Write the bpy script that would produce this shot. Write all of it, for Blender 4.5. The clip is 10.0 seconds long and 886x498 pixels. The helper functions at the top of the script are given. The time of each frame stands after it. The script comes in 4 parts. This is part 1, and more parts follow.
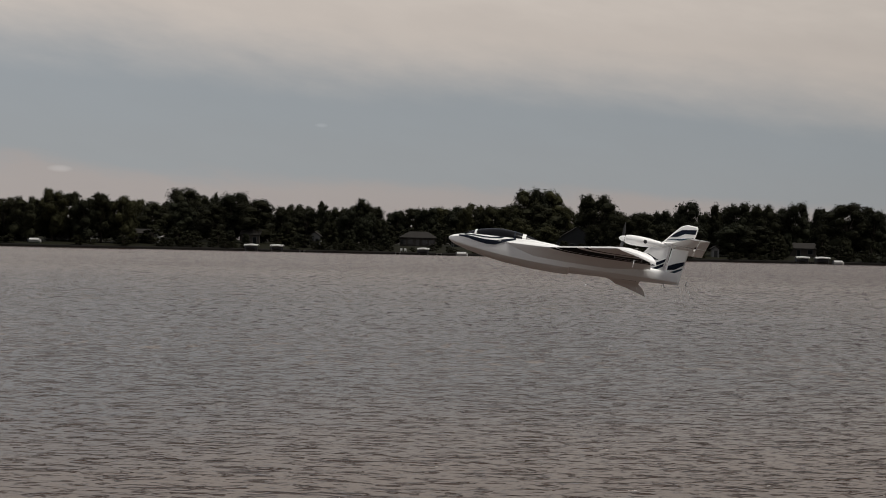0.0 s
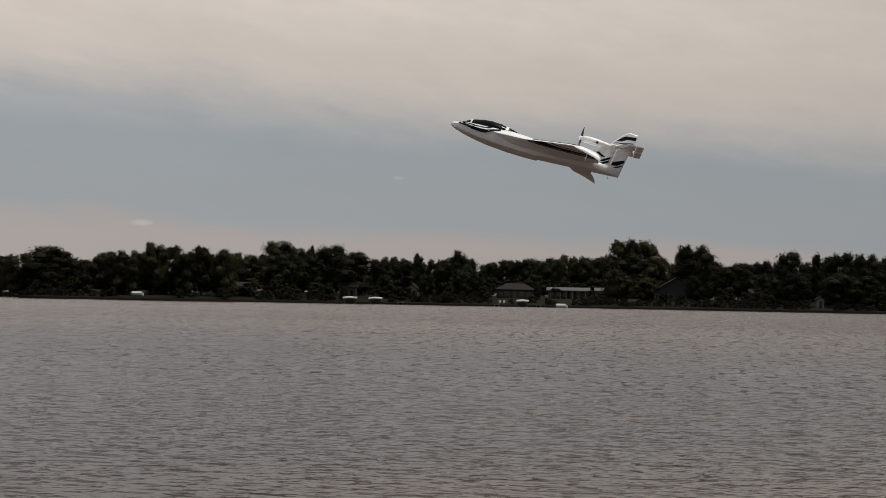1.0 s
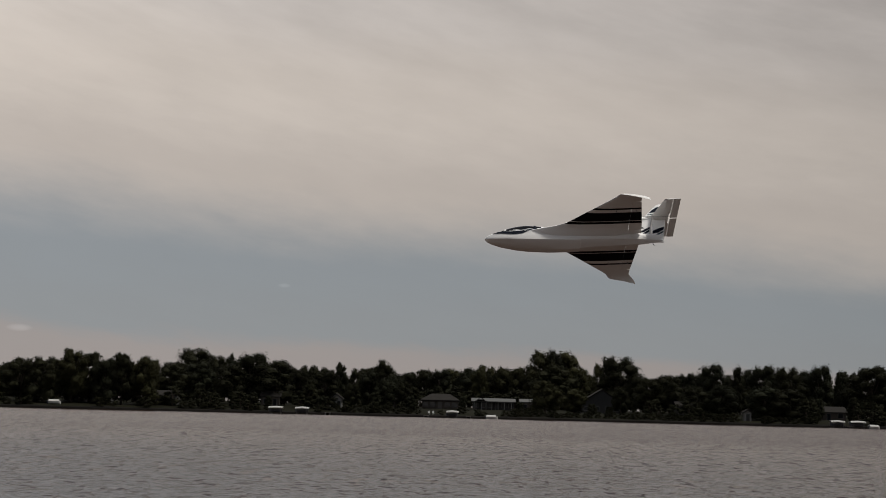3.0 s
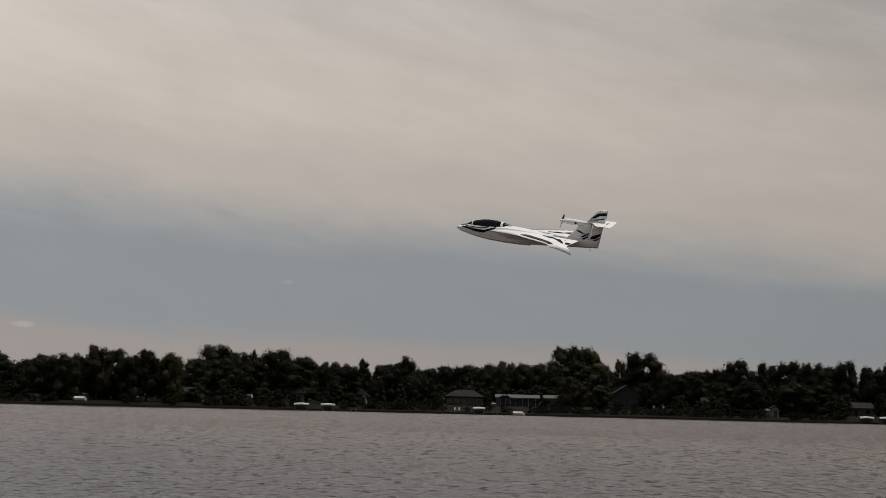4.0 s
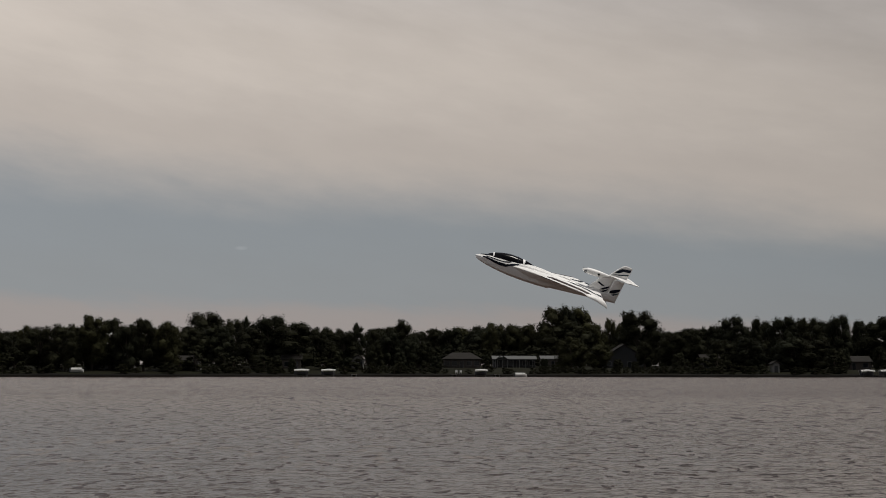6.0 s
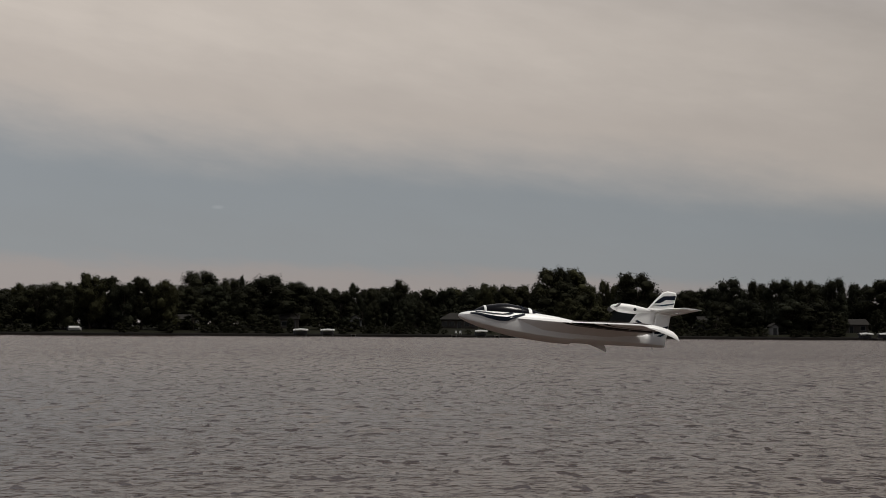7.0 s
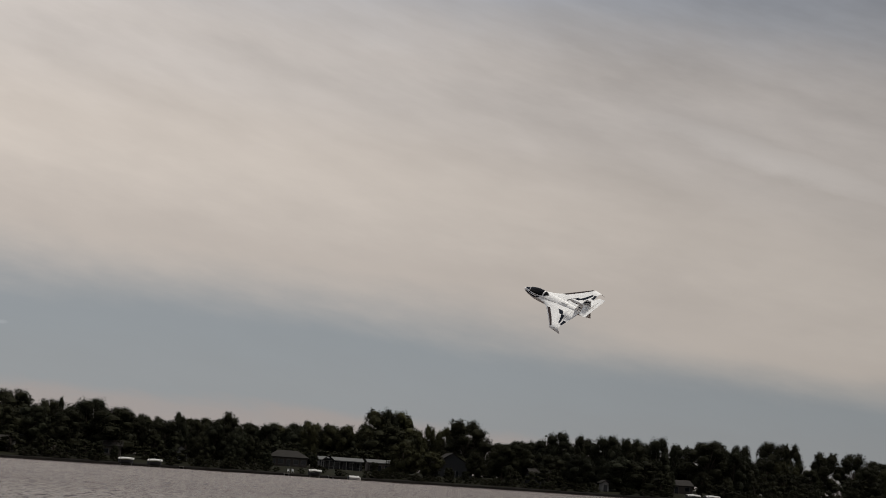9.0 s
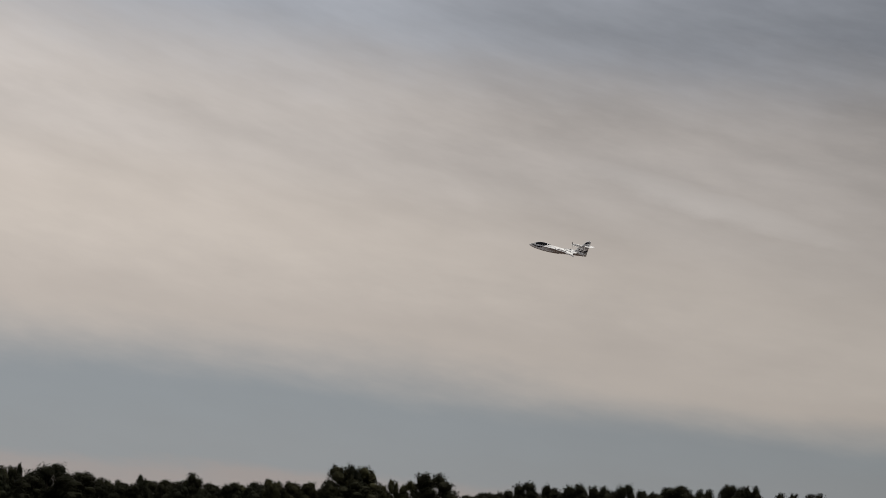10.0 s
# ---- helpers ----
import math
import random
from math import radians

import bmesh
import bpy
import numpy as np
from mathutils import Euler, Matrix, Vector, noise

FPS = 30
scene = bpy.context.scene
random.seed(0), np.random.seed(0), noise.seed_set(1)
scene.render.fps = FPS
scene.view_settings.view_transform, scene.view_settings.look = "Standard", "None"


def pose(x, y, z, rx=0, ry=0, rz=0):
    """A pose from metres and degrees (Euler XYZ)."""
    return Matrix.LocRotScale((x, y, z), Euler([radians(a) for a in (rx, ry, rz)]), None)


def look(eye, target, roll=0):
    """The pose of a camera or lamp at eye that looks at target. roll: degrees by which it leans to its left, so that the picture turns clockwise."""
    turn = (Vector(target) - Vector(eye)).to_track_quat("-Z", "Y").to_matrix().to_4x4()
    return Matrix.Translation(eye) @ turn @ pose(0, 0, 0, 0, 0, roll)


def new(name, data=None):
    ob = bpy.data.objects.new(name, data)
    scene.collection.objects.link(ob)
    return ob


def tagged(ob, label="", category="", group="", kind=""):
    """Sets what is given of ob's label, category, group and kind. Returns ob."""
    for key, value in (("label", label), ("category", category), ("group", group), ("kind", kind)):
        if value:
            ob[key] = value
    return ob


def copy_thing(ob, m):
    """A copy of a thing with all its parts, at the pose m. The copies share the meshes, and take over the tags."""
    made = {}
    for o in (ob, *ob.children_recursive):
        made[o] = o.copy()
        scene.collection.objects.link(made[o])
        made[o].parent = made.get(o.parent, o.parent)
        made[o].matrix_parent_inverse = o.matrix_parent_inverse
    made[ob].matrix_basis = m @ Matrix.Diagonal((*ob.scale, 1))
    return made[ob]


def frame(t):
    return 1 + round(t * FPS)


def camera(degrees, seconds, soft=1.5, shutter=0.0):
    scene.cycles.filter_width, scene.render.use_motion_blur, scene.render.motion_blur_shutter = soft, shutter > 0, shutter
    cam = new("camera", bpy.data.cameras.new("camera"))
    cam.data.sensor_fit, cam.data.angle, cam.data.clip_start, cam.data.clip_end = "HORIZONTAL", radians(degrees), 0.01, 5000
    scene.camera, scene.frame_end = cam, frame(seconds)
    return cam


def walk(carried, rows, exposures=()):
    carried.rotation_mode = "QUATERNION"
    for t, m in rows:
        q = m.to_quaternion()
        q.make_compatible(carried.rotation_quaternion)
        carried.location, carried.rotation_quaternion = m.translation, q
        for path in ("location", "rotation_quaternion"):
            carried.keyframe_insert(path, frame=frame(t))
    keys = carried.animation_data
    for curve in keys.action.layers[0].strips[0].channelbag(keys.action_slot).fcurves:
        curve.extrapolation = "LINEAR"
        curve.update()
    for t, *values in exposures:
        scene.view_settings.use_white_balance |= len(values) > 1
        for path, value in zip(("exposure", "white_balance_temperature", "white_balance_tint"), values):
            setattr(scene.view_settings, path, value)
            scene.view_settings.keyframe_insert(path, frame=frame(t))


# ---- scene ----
# ---- camera ----
cam = camera(36.18, 10.0, soft=0.9)
walk(cam, [(t, pose(*p)) for t, *p in (
    (0.0, -0.00, 0.00, 1.70, 90.03, -1.31, 2.47),
    (0.2, -1.29, 0.31, 1.70, 88.15, -0.83, 4.15),
    (0.5, -3.23, 0.79, 1.70, 89.81, -0.91, 4.24),
    (1.0, -6.45, 1.61, 1.70, 92.14, -1.08, 5.72),
    (1.2, -7.73, 1.95, 1.70, 93.17, -1.34, 5.46),
    (1.5, -9.66, 2.47, 1.70, 96.26, -1.72, 4.21),
    (2.0, -12.87, 3.37, 1.70, 98.21, -1.40, 1.55),
    (2.5, -16.07, 4.30, 1.70, 97.95, -0.95, 0.16),
    (3.0, -19.27, 5.27, 1.70, 96.85, -1.46, 0.88),
    (3.2, -20.55, 5.66, 1.70, 96.37, -1.39, 1.43),
    (4.3, -27.58, 7.95, 1.70, 96.75, -1.26, 0.56),
    (4.5, -28.86, 8.38, 1.70, 96.29, -0.81, -0.09),
    (5.0, -32.06, 9.49, 1.70, 95.40, -0.41, -0.57),
    (5.5, -35.26, 10.64, 1.70, 95.10, -0.59, -0.08),
    (5.7, -36.54, 11.11, 1.70, 95.13, -0.36, -0.21),
    (6.8, -43.60, 13.78, 1.70, 95.09, -0.04, -2.27),
    (7.0, -44.89, 14.28, 1.70, 93.47, -0.42, -1.79),
    (7.2, -46.18, 14.79, 1.70, 93.35, -0.34, -0.24),
    (7.5, -48.11, 15.57, 1.70, 92.18, -0.44, 2.43),
    (7.7, -49.41, 16.09, 1.70, 90.76, -0.93, 5.15),
    (8.0, -51.35, 16.89, 1.70, 89.68, -1.00, 5.62),
    (8.3, -53.29, 17.69, 1.70, 92.61, -1.32, 2.77),
    (8.5, -54.59, 18.24, 1.70, 94.42, -2.12, -0.67),
    (8.7, -55.89, 18.79, 1.70, 96.51, -2.91, -5.10),
    (8.8, -56.54, 19.07, 1.70, 97.67, -3.32, -6.85),
    (9.0, -57.85, 19.63, 1.70, 99.65, -3.72, -10.77),
    (9.5, -61.12, 21.05, 1.70, 100.47, -3.47, -13.57),
    (10.0, -64.40, 22.50, 1.70, 101.92, -1.70, -13.02),
)], exposures=[(0.0, 0.03), (0.5, 0.0), (1.0, 0.07), (1.5, 0.1), (2.0, -0.06), (2.5, -0.1), (3.0, -0.13), (5.5, -0.15), (7.0, -0.16),
               (7.5, -0.13), (8.0, -0.04), (8.5, 0.07), (9.0, 0.0), (10.0, -0.03)])

# ---- sky and sun ----
SUN_AZ, SUN_EL = radians(94), radians(65)


def build_world():
    world = bpy.data.worlds.new("overcast_sky")
    world.use_nodes = True
    scene.world = world
    nt = world.node_tree
    nt.nodes.clear()
    N, L = nt.nodes.new, nt.links.new

    def math_node(op, a, b=None, c=None):
        n = N("ShaderNodeMath")
        n.operation = op
        for i, v in enumerate((a, b, c)):
            if v is None:
                continue
            if isinstance(v, (int, float)):
                n.inputs[i].default_value = v
            else:
                L(v, n.inputs[i])
        return n.outputs[0]

    sky = N("ShaderNodeTexSky")
    sky.sky_type, sky.sun_disc = "NISHITA", False
    sky.sun_elevation, sky.sun_rotation = SUN_EL, SUN_AZ
    coord = N("ShaderNodeTexCoord")
    sep = N("ShaderNodeSeparateXYZ")
    L(coord.outputs["Generated"], sep.inputs[0])
    el = math_node("MULTIPLY", math_node("ARCSINE", sep.outputs[2]), 57.3)
    az = math_node("MULTIPLY", math_node("ARCTAN2", sep.outputs[0], sep.outputs[1]), 57.3)
    az_in = math_node("MINIMUM", math_node("MAXIMUM", az, -60.0), 60.0)

    def cloud_noise(sx, sy, scale, detail, rough, off, slope=0.09):
        comb = N("ShaderNodeCombineXYZ")
        L(math_node("MULTIPLY", az, sx), comb.inputs[0])
        L(math_node("ADD", math_node("MULTIPLY", el, sy), math_node("MULTIPLY", az, slope * sy)), comb.inputs[1])
        comb.inputs[2].default_value = off
        n = N("ShaderNodeTexNoise")
        n.inputs["Scale"].default_value = scale
        n.inputs["Detail"].default_value = detail
        n.inputs["Roughness"].default_value = rough
        L(comb.outputs[0], n.inputs["Vector"])
        return math_node("SUBTRACT", n.outputs["Fac"], 0.5)

    big = cloud_noise(0.03, 0.12, 1.6, 3, 0.5, 2.0)
    mid = cloud_noise(0.045, 0.2, 1.5, 5, 0.55, 7.0, 0.14)
    fine = cloud_noise(0.22, 0.6, 1.2, 6, 0.6, 13.0, 0.16)
    cirrus = cloud_noise(0.05, 0.27, 1.3, 5, 0.55, 21.0, 0.30)
    rise = math_node("MINIMUM", math_node("MAXIMUM", math_node("MULTIPLY_ADD", el, 0.25, -0.5), 0.0), 1.0)
    slant = math_node("ADD", el, math_node("MULTIPLY", az_in, math_node("MULTIPLY_ADD", rise, 0.034, 0.028)))
    fade = math_node("MINIMUM", math_node("MAXIMUM", math_node("MULTIPLY_ADD", el, -0.12, 1.7), 0.0), 1.0)
    east = math_node("MAXIMUM", az_in, 0.0)
    slant = math_node("ADD", slant, math_node("MULTIPLY", math_node("MULTIPLY", east, east), math_node("MULTIPLY", math_node("MULTIPLY", rise, 0.0034), fade)))
    w = math_node("ADD", math_node("ADD", slant, math_node("MULTIPLY", big, 1.8)),
                  math_node("ADD", math_node("MULTIPLY", mid, 2.6), math_node("MULTIPLY", fine, 1.3)))
    ramp = N("ShaderNodeValToRGB")
    ramp.color_ramp.interpolation = "EASE"
    L(math_node("DIVIDE", w, 40.0), ramp.inputs[0])
    stops = [(0.0, (0.358, 0.318, 0.305)), (1.9, (0.354, 0.317, 0.305)), (2.9, (0.290, 0.302, 0.314)),
             (5.6, (0.285, 0.303, 0.319)), (9.3, (0.52, 0.459, 0.408)), (12.5, (0.600, 0.532, 0.470)),
             (17.5, (0.578, 0.526, 0.484)), (23.0, (0.40, 0.415, 0.45)), (28.0, (0.35, 0.375, 0.425)), (40.0, (0.36, 0.36, 0.38))]
    e = ramp.color_ramp.elements
    while len(e) < len(stops):
        e.new(0.5)
    for el_, (p, c) in zip(e, stops):
        el_.position, el_.color = p / 40.0, (*c, 1)
    # soft streaks and mottling on the cloud sheet
    streak = math_node("ADD", math_node("MULTIPLY", mid, 0.34), math_node("MULTIPLY", fine, 0.22))
    high = math_node("MINIMUM", math_node("MAXIMUM", math_node("DIVIDE", math_node("SUBTRACT", el, 3.0), 14.0), 0.25), 1.0)
    gain = math_node("ADD", math_node("MULTIPLY", streak, high), 1.0)
    up = math_node("MINIMUM", math_node("MAXIMUM", math_node("DIVIDE", math_node("SUBTRACT", el, 9.0), 9.0), 0.0), 1.0)
    gain = math_node("ADD", gain, math_node("MULTIPLY", math_node("MULTIPLY", cirrus, 0.55), up))
    gain = math_node("ADD", gain, math_node("MULTIPLY", math_node("MULTIPLY", az_in, -0.0105), high))
    gain = math_node("SUBTRACT", gain, math_node("MULTIPLY", math_node("MAXIMUM", math_node("SUBTRACT", az_in, 8.0), 0.0), 0.0055))
    # the sheet is brightest towards azimuth -25 and dims away from it
    toward = math_node("ADD", math_node("MULTIPLY", sep.outputs[0], math.sin(radians(-25))), math_node("MULTIPLY", sep.outputs[1], math.cos(radians(-25))))
    face = math_node("MINIMUM", math_node("MAXIMUM", math_node("MULTIPLY_ADD", toward, 0.9, 0.55), 0.5), 1.0)
    # unseen sky behind the camera is lifted again, an added fill for the plane
    face = math_node("ADD", face, math_node("MULTIPLY", math_node("MAXIMUM", math_node("MULTIPLY", toward, -1.0), 0.0), 0.3))
    gain = math_node("MULTIPLY", gain, face)
    mul = N("ShaderNodeVectorMath")
    mul.operation = "SCALE"
    L(ramp.outputs[0], mul.inputs[0])
    L(gain, mul.inputs["Scale"])

    def puff(paz, pel, wa, we, amount):
        da = math_node("DIVIDE", math_node("SUBTRACT", az, paz), wa)
        de = math_node("DIVIDE", math_node("SUBTRACT", el, pel), we)
        r = math_node("ADD", math_node("MULTIPLY", da, da), math_node("MULTIPLY", de, de))
        r = math_node("ADD", r, math_node("MULTIPLY", fine, 2.5))
        return math_node("MULTIPLY", math_node("MAXIMUM", math_node("SUBTRACT", 1.0, r), 0.0), amount)

    # one light wisp across the high cloud
    along = math_node("DIVIDE", math_node("SUBTRACT", az, 24.0), 6.5)
    across = math_node("SUBTRACT", el, math_node("MULTIPLY_ADD", az, -0.31, 21.3))
    across = math_node("DIVIDE", math_node("ADD", across, math_node("MULTIPLY", fine, 1.0)), 0.7)
    r2 = math_node("ADD", math_node("MULTIPLY", along, along), math_node("MULTIPLY", across, across))
    wisp = math_node("MULTIPLY", math_node("MAXIMUM", math_node("SUBTRACT", 1.0, r2), 0.0), 0.05)
    puffs = math_node("ADD", wisp, math_node("ADD", puff(-18.3, 2.95, 0.5, 0.14, 0.065), puff(-7.7, 5.1, 0.3, 0.10, 0.05)))
    add = N("ShaderNodeVectorMath")
    add.operation = "ADD"
    L(mul.outputs[0], add.inputs[0])
    comb = N("ShaderNodeCombineXYZ")
    for i in range(3):
        L(puffs, comb.inputs[i])
    L(comb.outputs[0], add.inputs[1])
    bg_clear, bg_cloud, mix, out = N("ShaderNodeBackground"), N("ShaderNodeBackground"), N("ShaderNodeMixShader"), N("ShaderNodeOutputWorld")
    L(sky.outputs[0], bg_clear.inputs[0])
    bg_clear.inputs[1].default_value = 0.08
    L(add.outputs[0], bg_cloud.inputs[0])
    bg_cloud.inputs[1].default_value = 1.0
    mix.inputs[0].default_value = 0.94
    L(bg_clear.outputs[0], mix.inputs[1])
    L(bg_cloud.outputs[0], mix.inputs[2])
    L(mix.outputs[0], out.inputs[0])


build_world()
sun = new("sun", bpy.data.lights.new("sun", "SUN"))
sun.data.energy, sun.data.angle, sun.data.color = 3.1, radians(12), (1.0, 0.95, 0.88)
sun_dir = Vector((math.sin(SUN_AZ) * math.cos(SUN_EL), math.cos(SUN_AZ) * math.cos(SUN_EL), math.sin(SUN_EL)))
sun.matrix_world = look(tuple(sun_dir * 50), (0, 0, 0))
scene.view_settings.exposure = 0.0

# ---- materials ----


def material(name, color, rough=0.6, metal=0.0, vary=0.15, scale=6.0, fine=60.0, bump=0.15, spec=0.5, per_object=0.0, coat=0.0, bump_dist=0.002):
    """Principled paint with variation at two scales and a fine relief, in object space."""
    m = bpy.data.materials.new(name)
    m.use_nodes = True
    nt = m.node_tree
    N, L = nt.nodes.new, nt.links.new
    b = nt.nodes["Principled BSDF"]
    coord = N("ShaderNodeTexCoord")

    def noise_tex(s, d):
        n = N("ShaderNodeTexNoise")
        n.inputs["Scale"].default_value, n.inputs["Detail"].default_value = s, d
        L(coord.outputs["Object"], n.inputs["Vector"])
        return n.outputs["Fac"]
    a, c = noise_tex(scale, 4), noise_tex(fine, 3)
    add = N("ShaderNodeMath")
    add.operation = "ADD"
    L(a, add.inputs[0])
    L(c, add.inputs[1])
    if per_object:
        info = N("ShaderNodeObjectInfo")
        mad = N("ShaderNodeMath")
        mad.operation = "MULTIPLY_ADD"
        mad.inputs[1].default_value, mad.inputs[2].default_value = per_object, -per_object / 2
        L(info.outputs["Random"], mad.inputs[0])
        add2 = N("ShaderNodeMath")
        L(add.outputs[0], add2.inputs[0])
        L(mad.outputs[0], add2.inputs[1])
        add = add2
    rng = N("ShaderNodeMapRange")
    rng.inputs["From Min"].default_value, rng.inputs["From Max"].default_value = 0.5, 1.5
    rng.inputs["To Min"].default_value, rng.inputs["To Max"].default_value = 1 - vary, 1 + vary
    rng.clamp = False
    L(add.outputs[0], rng.inputs["Value"])
    mul = N("ShaderNodeVectorMath")
    mul.operation = "SCALE"
    mul.inputs[0].default_value = color
    L(rng.outputs[0], mul.inputs["Scale"])
    L(mul.outputs[0], b.inputs["Base Color"])
    b.inputs["Roughness"].default_value, b.inputs["Metallic"].default_value = rough, metal
    b.inputs["Specular IOR Level"].default_value = spec
    b.inputs["Coat Weight"].default_value = coat
    bp = N("ShaderNodeBump")
    bp.inputs["Strength"].default_value, bp.inputs["Distance"].default_value = bump, bump_dist
    L(c, bp.inputs["Height"])
    L(bp.outputs[0], b.inputs["Normal"])
    return m


def water_material():
    m = bpy.data.materials.new("lake_water")
    m.use_nodes = True
    nt = m.node_tree
    N, L = nt.nodes.new, nt.links.new
    b = nt.nodes["Principled BSDF"]
    coord = N("ShaderNodeTexCoord")

    def ripples(sx, sy, scale, detail, turn, distort=0.0):
        mp = N("ShaderNodeMapping")
        mp.inputs["Scale"].default_value = (sx, sy, 1)
        mp.inputs["Rotation"].default_value = (0, 0, radians(turn))
        L(coord.outputs["Object"], mp.inputs["Vector"])
        n = N("ShaderNodeTexNoise")
        n.inputs["Scale"].default_value, n.inputs["Detail"].default_value = scale, detail
        n.inputs["Distortion"].default_value = distort
        L(mp.outputs[0], n.inputs["Vector"])
        return n.outputs["Fac"]
    swell = ripples(0.55, 1.0, 0.9, 3, 8)
    patch = ripples(0.4, 1.0, 0.06, 4, 15)

    def wavelets(sx, sy, turn, low, high, height):
        """Scattered short-crested wavelets with calm water between them."""
        rg = N("ShaderNodeMapRange")
        rg.interpolation_type = "SMOOTHSTEP"
        rg.inputs["From Min"].default_value, rg.inputs["From Max"].default_value = low, high
        rg.inputs["To Min"].default_value, rg.inputs["To Max"].default_value = 0.0, height
        L(ripples(sx, sy, 1.0, 2, turn, 0.3), rg.inputs["Value"])
        return rg.outputs[0]
    h = None
    layers = [wavelets(1.6, 4.6, 3, 0.60, 0.69, 0.014), wavelets(2.9, 8.0, -4, 0.595, 0.67, 0.036), wavelets(4.8, 12.0, 5, 0.585, 0.675, 0.018), wavelets(10.0, 19.0, -7, 0.52, 0.75, 0.003)]
    mulw = N("ShaderNodeMath")
    mulw.operation = "MULTIPLY"
    mulw.inputs[1].default_value = 0.012
    L(swell, mulw.inputs[0])
    h = mulw.outputs[0]
    for src in layers:
        add = N("ShaderNodeMath")
        L(h, add.inputs[0])
        L(src, add.inputs[1])
        h = add.outputs[0]
    # wind patches: rougher and calmer stretches
    rng = N("ShaderNodeMapRange")
    rng.inputs["From Min"].default_value, rng.inputs["From Max"].default_value = 0.35, 0.65
    rng.inputs["To Min"].default_value, rng.inputs["To Max"].default_value = 0.42, 1.2
    L(patch, rng.inputs["Value"])
    hm = N("ShaderNodeMath")
    hm.operation = "MULTIPLY"
    L(h, hm.inputs[0])
    L(rng.outputs[0], hm.inputs[1])
    bp = N("ShaderNodeBump")
    bp.inputs["Strength"].default_value, bp.inputs["Distance"].default_value = 1.0, 1.0
    # the lee of the far bank is calmer than the open lake
    sepw = N("ShaderNodeSeparateXYZ")
    L(coord.outputs["Object"], sepw.inputs[0])
    lee = N("ShaderNodeMapRange")
    lee.inputs["From Min"].default_value, lee.inputs["From Max"].default_value = 50.0, 190.0
    lee.inputs["To Min"].default_value, lee.inputs["To Max"].default_value = 1.0, 0.3
    L(sepw.outputs[1], lee.inputs["Value"])
    calm = N("ShaderNodeMath")
    calm.operation = "MULTIPLY"
    L(hm.outputs[0], calm.inputs[0])
    L(lee.outputs[0], calm.inputs[1])
    L(calm.outputs[0], bp.inputs["Height"])
    # cat's paws further out: streaks of steeper water whose faces lean towards the near shore
    lean = None
    for sx, sy, turn, y0, y1, amount in ((3.0, 1.5, 4, 18.0, 32.0, 0.24), (2.0, 0.55, -3, 34.0, 60.0, 0.18), (1.0, 0.14, 2, 75.0, 140.0, 0.08)):
        reach = N("ShaderNodeMapRange")
        reach.inputs["From Min"].default_value, reach.inputs["From Max"].default_value = y0, y1
        reach.inputs["To Max"].default_value = amount
        L(sepw.outputs[1], reach.inputs["Value"])
        one = N("ShaderNodeMath")
        one.operation = "MULTIPLY"
        L(wavelets(sx, sy, turn, 0.60, 0.65, 1.0), one.inputs[0])
        L(reach.outputs[0], one.inputs[1])
        if lean is None:
            lean = one.outputs[0]
        else:
            both = N("ShaderNodeMath")
            both.operation = "MAXIMUM"
            L(lean, both.inputs[0])
            L(one.outputs[0], both.inputs[1])
            lean = both.outputs[0]
    # at a grazing view only the faces that lean this way are seen
    grazing = N("ShaderNodeMapRange")
    grazing.inputs["From Min"].default_value, grazing.inputs["From Max"].default_value = 16.0, 110.0
    grazing.inputs["To Max"].default_value = 0.108
    L(sepw.outputs[1], grazing.inputs["Value"])
    whole = N("ShaderNodeMath")
    L(lean, whole.inputs[0])
    L(grazing.outputs[0], whole.inputs[1])
    lean = whole.outputs[0]
    toward = N("ShaderNodeVectorMath")
    toward.operation = "SCALE"
    toward.inputs[0].default_value = (0, -1, 0)
    L(lean, toward.inputs["Scale"])
    tilt = N("ShaderNodeVectorMath")
    L(bp.outputs[0], tilt.inputs[0])
    L(toward.outputs[0], tilt.inputs[1])
    unit = N("ShaderNodeVectorMath")
    unit.operation = "NORMALIZE"
    L(tilt.outputs[0], unit.inputs[0])
    L(unit.outputs[0], b.inputs["Normal"])
    silt = N("ShaderNodeMix")
    silt.data_type = "RGBA"
    silt.inputs["A"].default_value, silt.inputs["B"].default_value = (0.034, 0.0195, 0.0135, 1), (0.046, 0.0275, 0.0190, 1)
    L(patch, silt.inputs["Factor"])
    L(silt.outputs["Result"], b.inputs["Base Color"])
    b.inputs["Roughness"].default_value, b.inputs["IOR"].default_value = 0.13, 1.333
    # far off the wavelets are too fine to stand as relief and turn into gloss
    far = N("ShaderNodeMapRange")
    far.inputs["From Min"].default_value, far.inputs["From Max"].default_value = 18.0, 110.0
    far.inputs["To Min"].default_value, far.inputs["To Max"].default_value = 0.11, 0.19
    L(sepw.outputs[1], far.inputs["Value"])
    L(far.outputs[0], b.inputs["Roughness"])
    return m


def leaf_material(name, color):
    m = material(name, color, rough=0.75, vary=0.45, scale=0.35, fine=2.5, bump=0.0, spec=0.05, per_object=0.5)
    return m


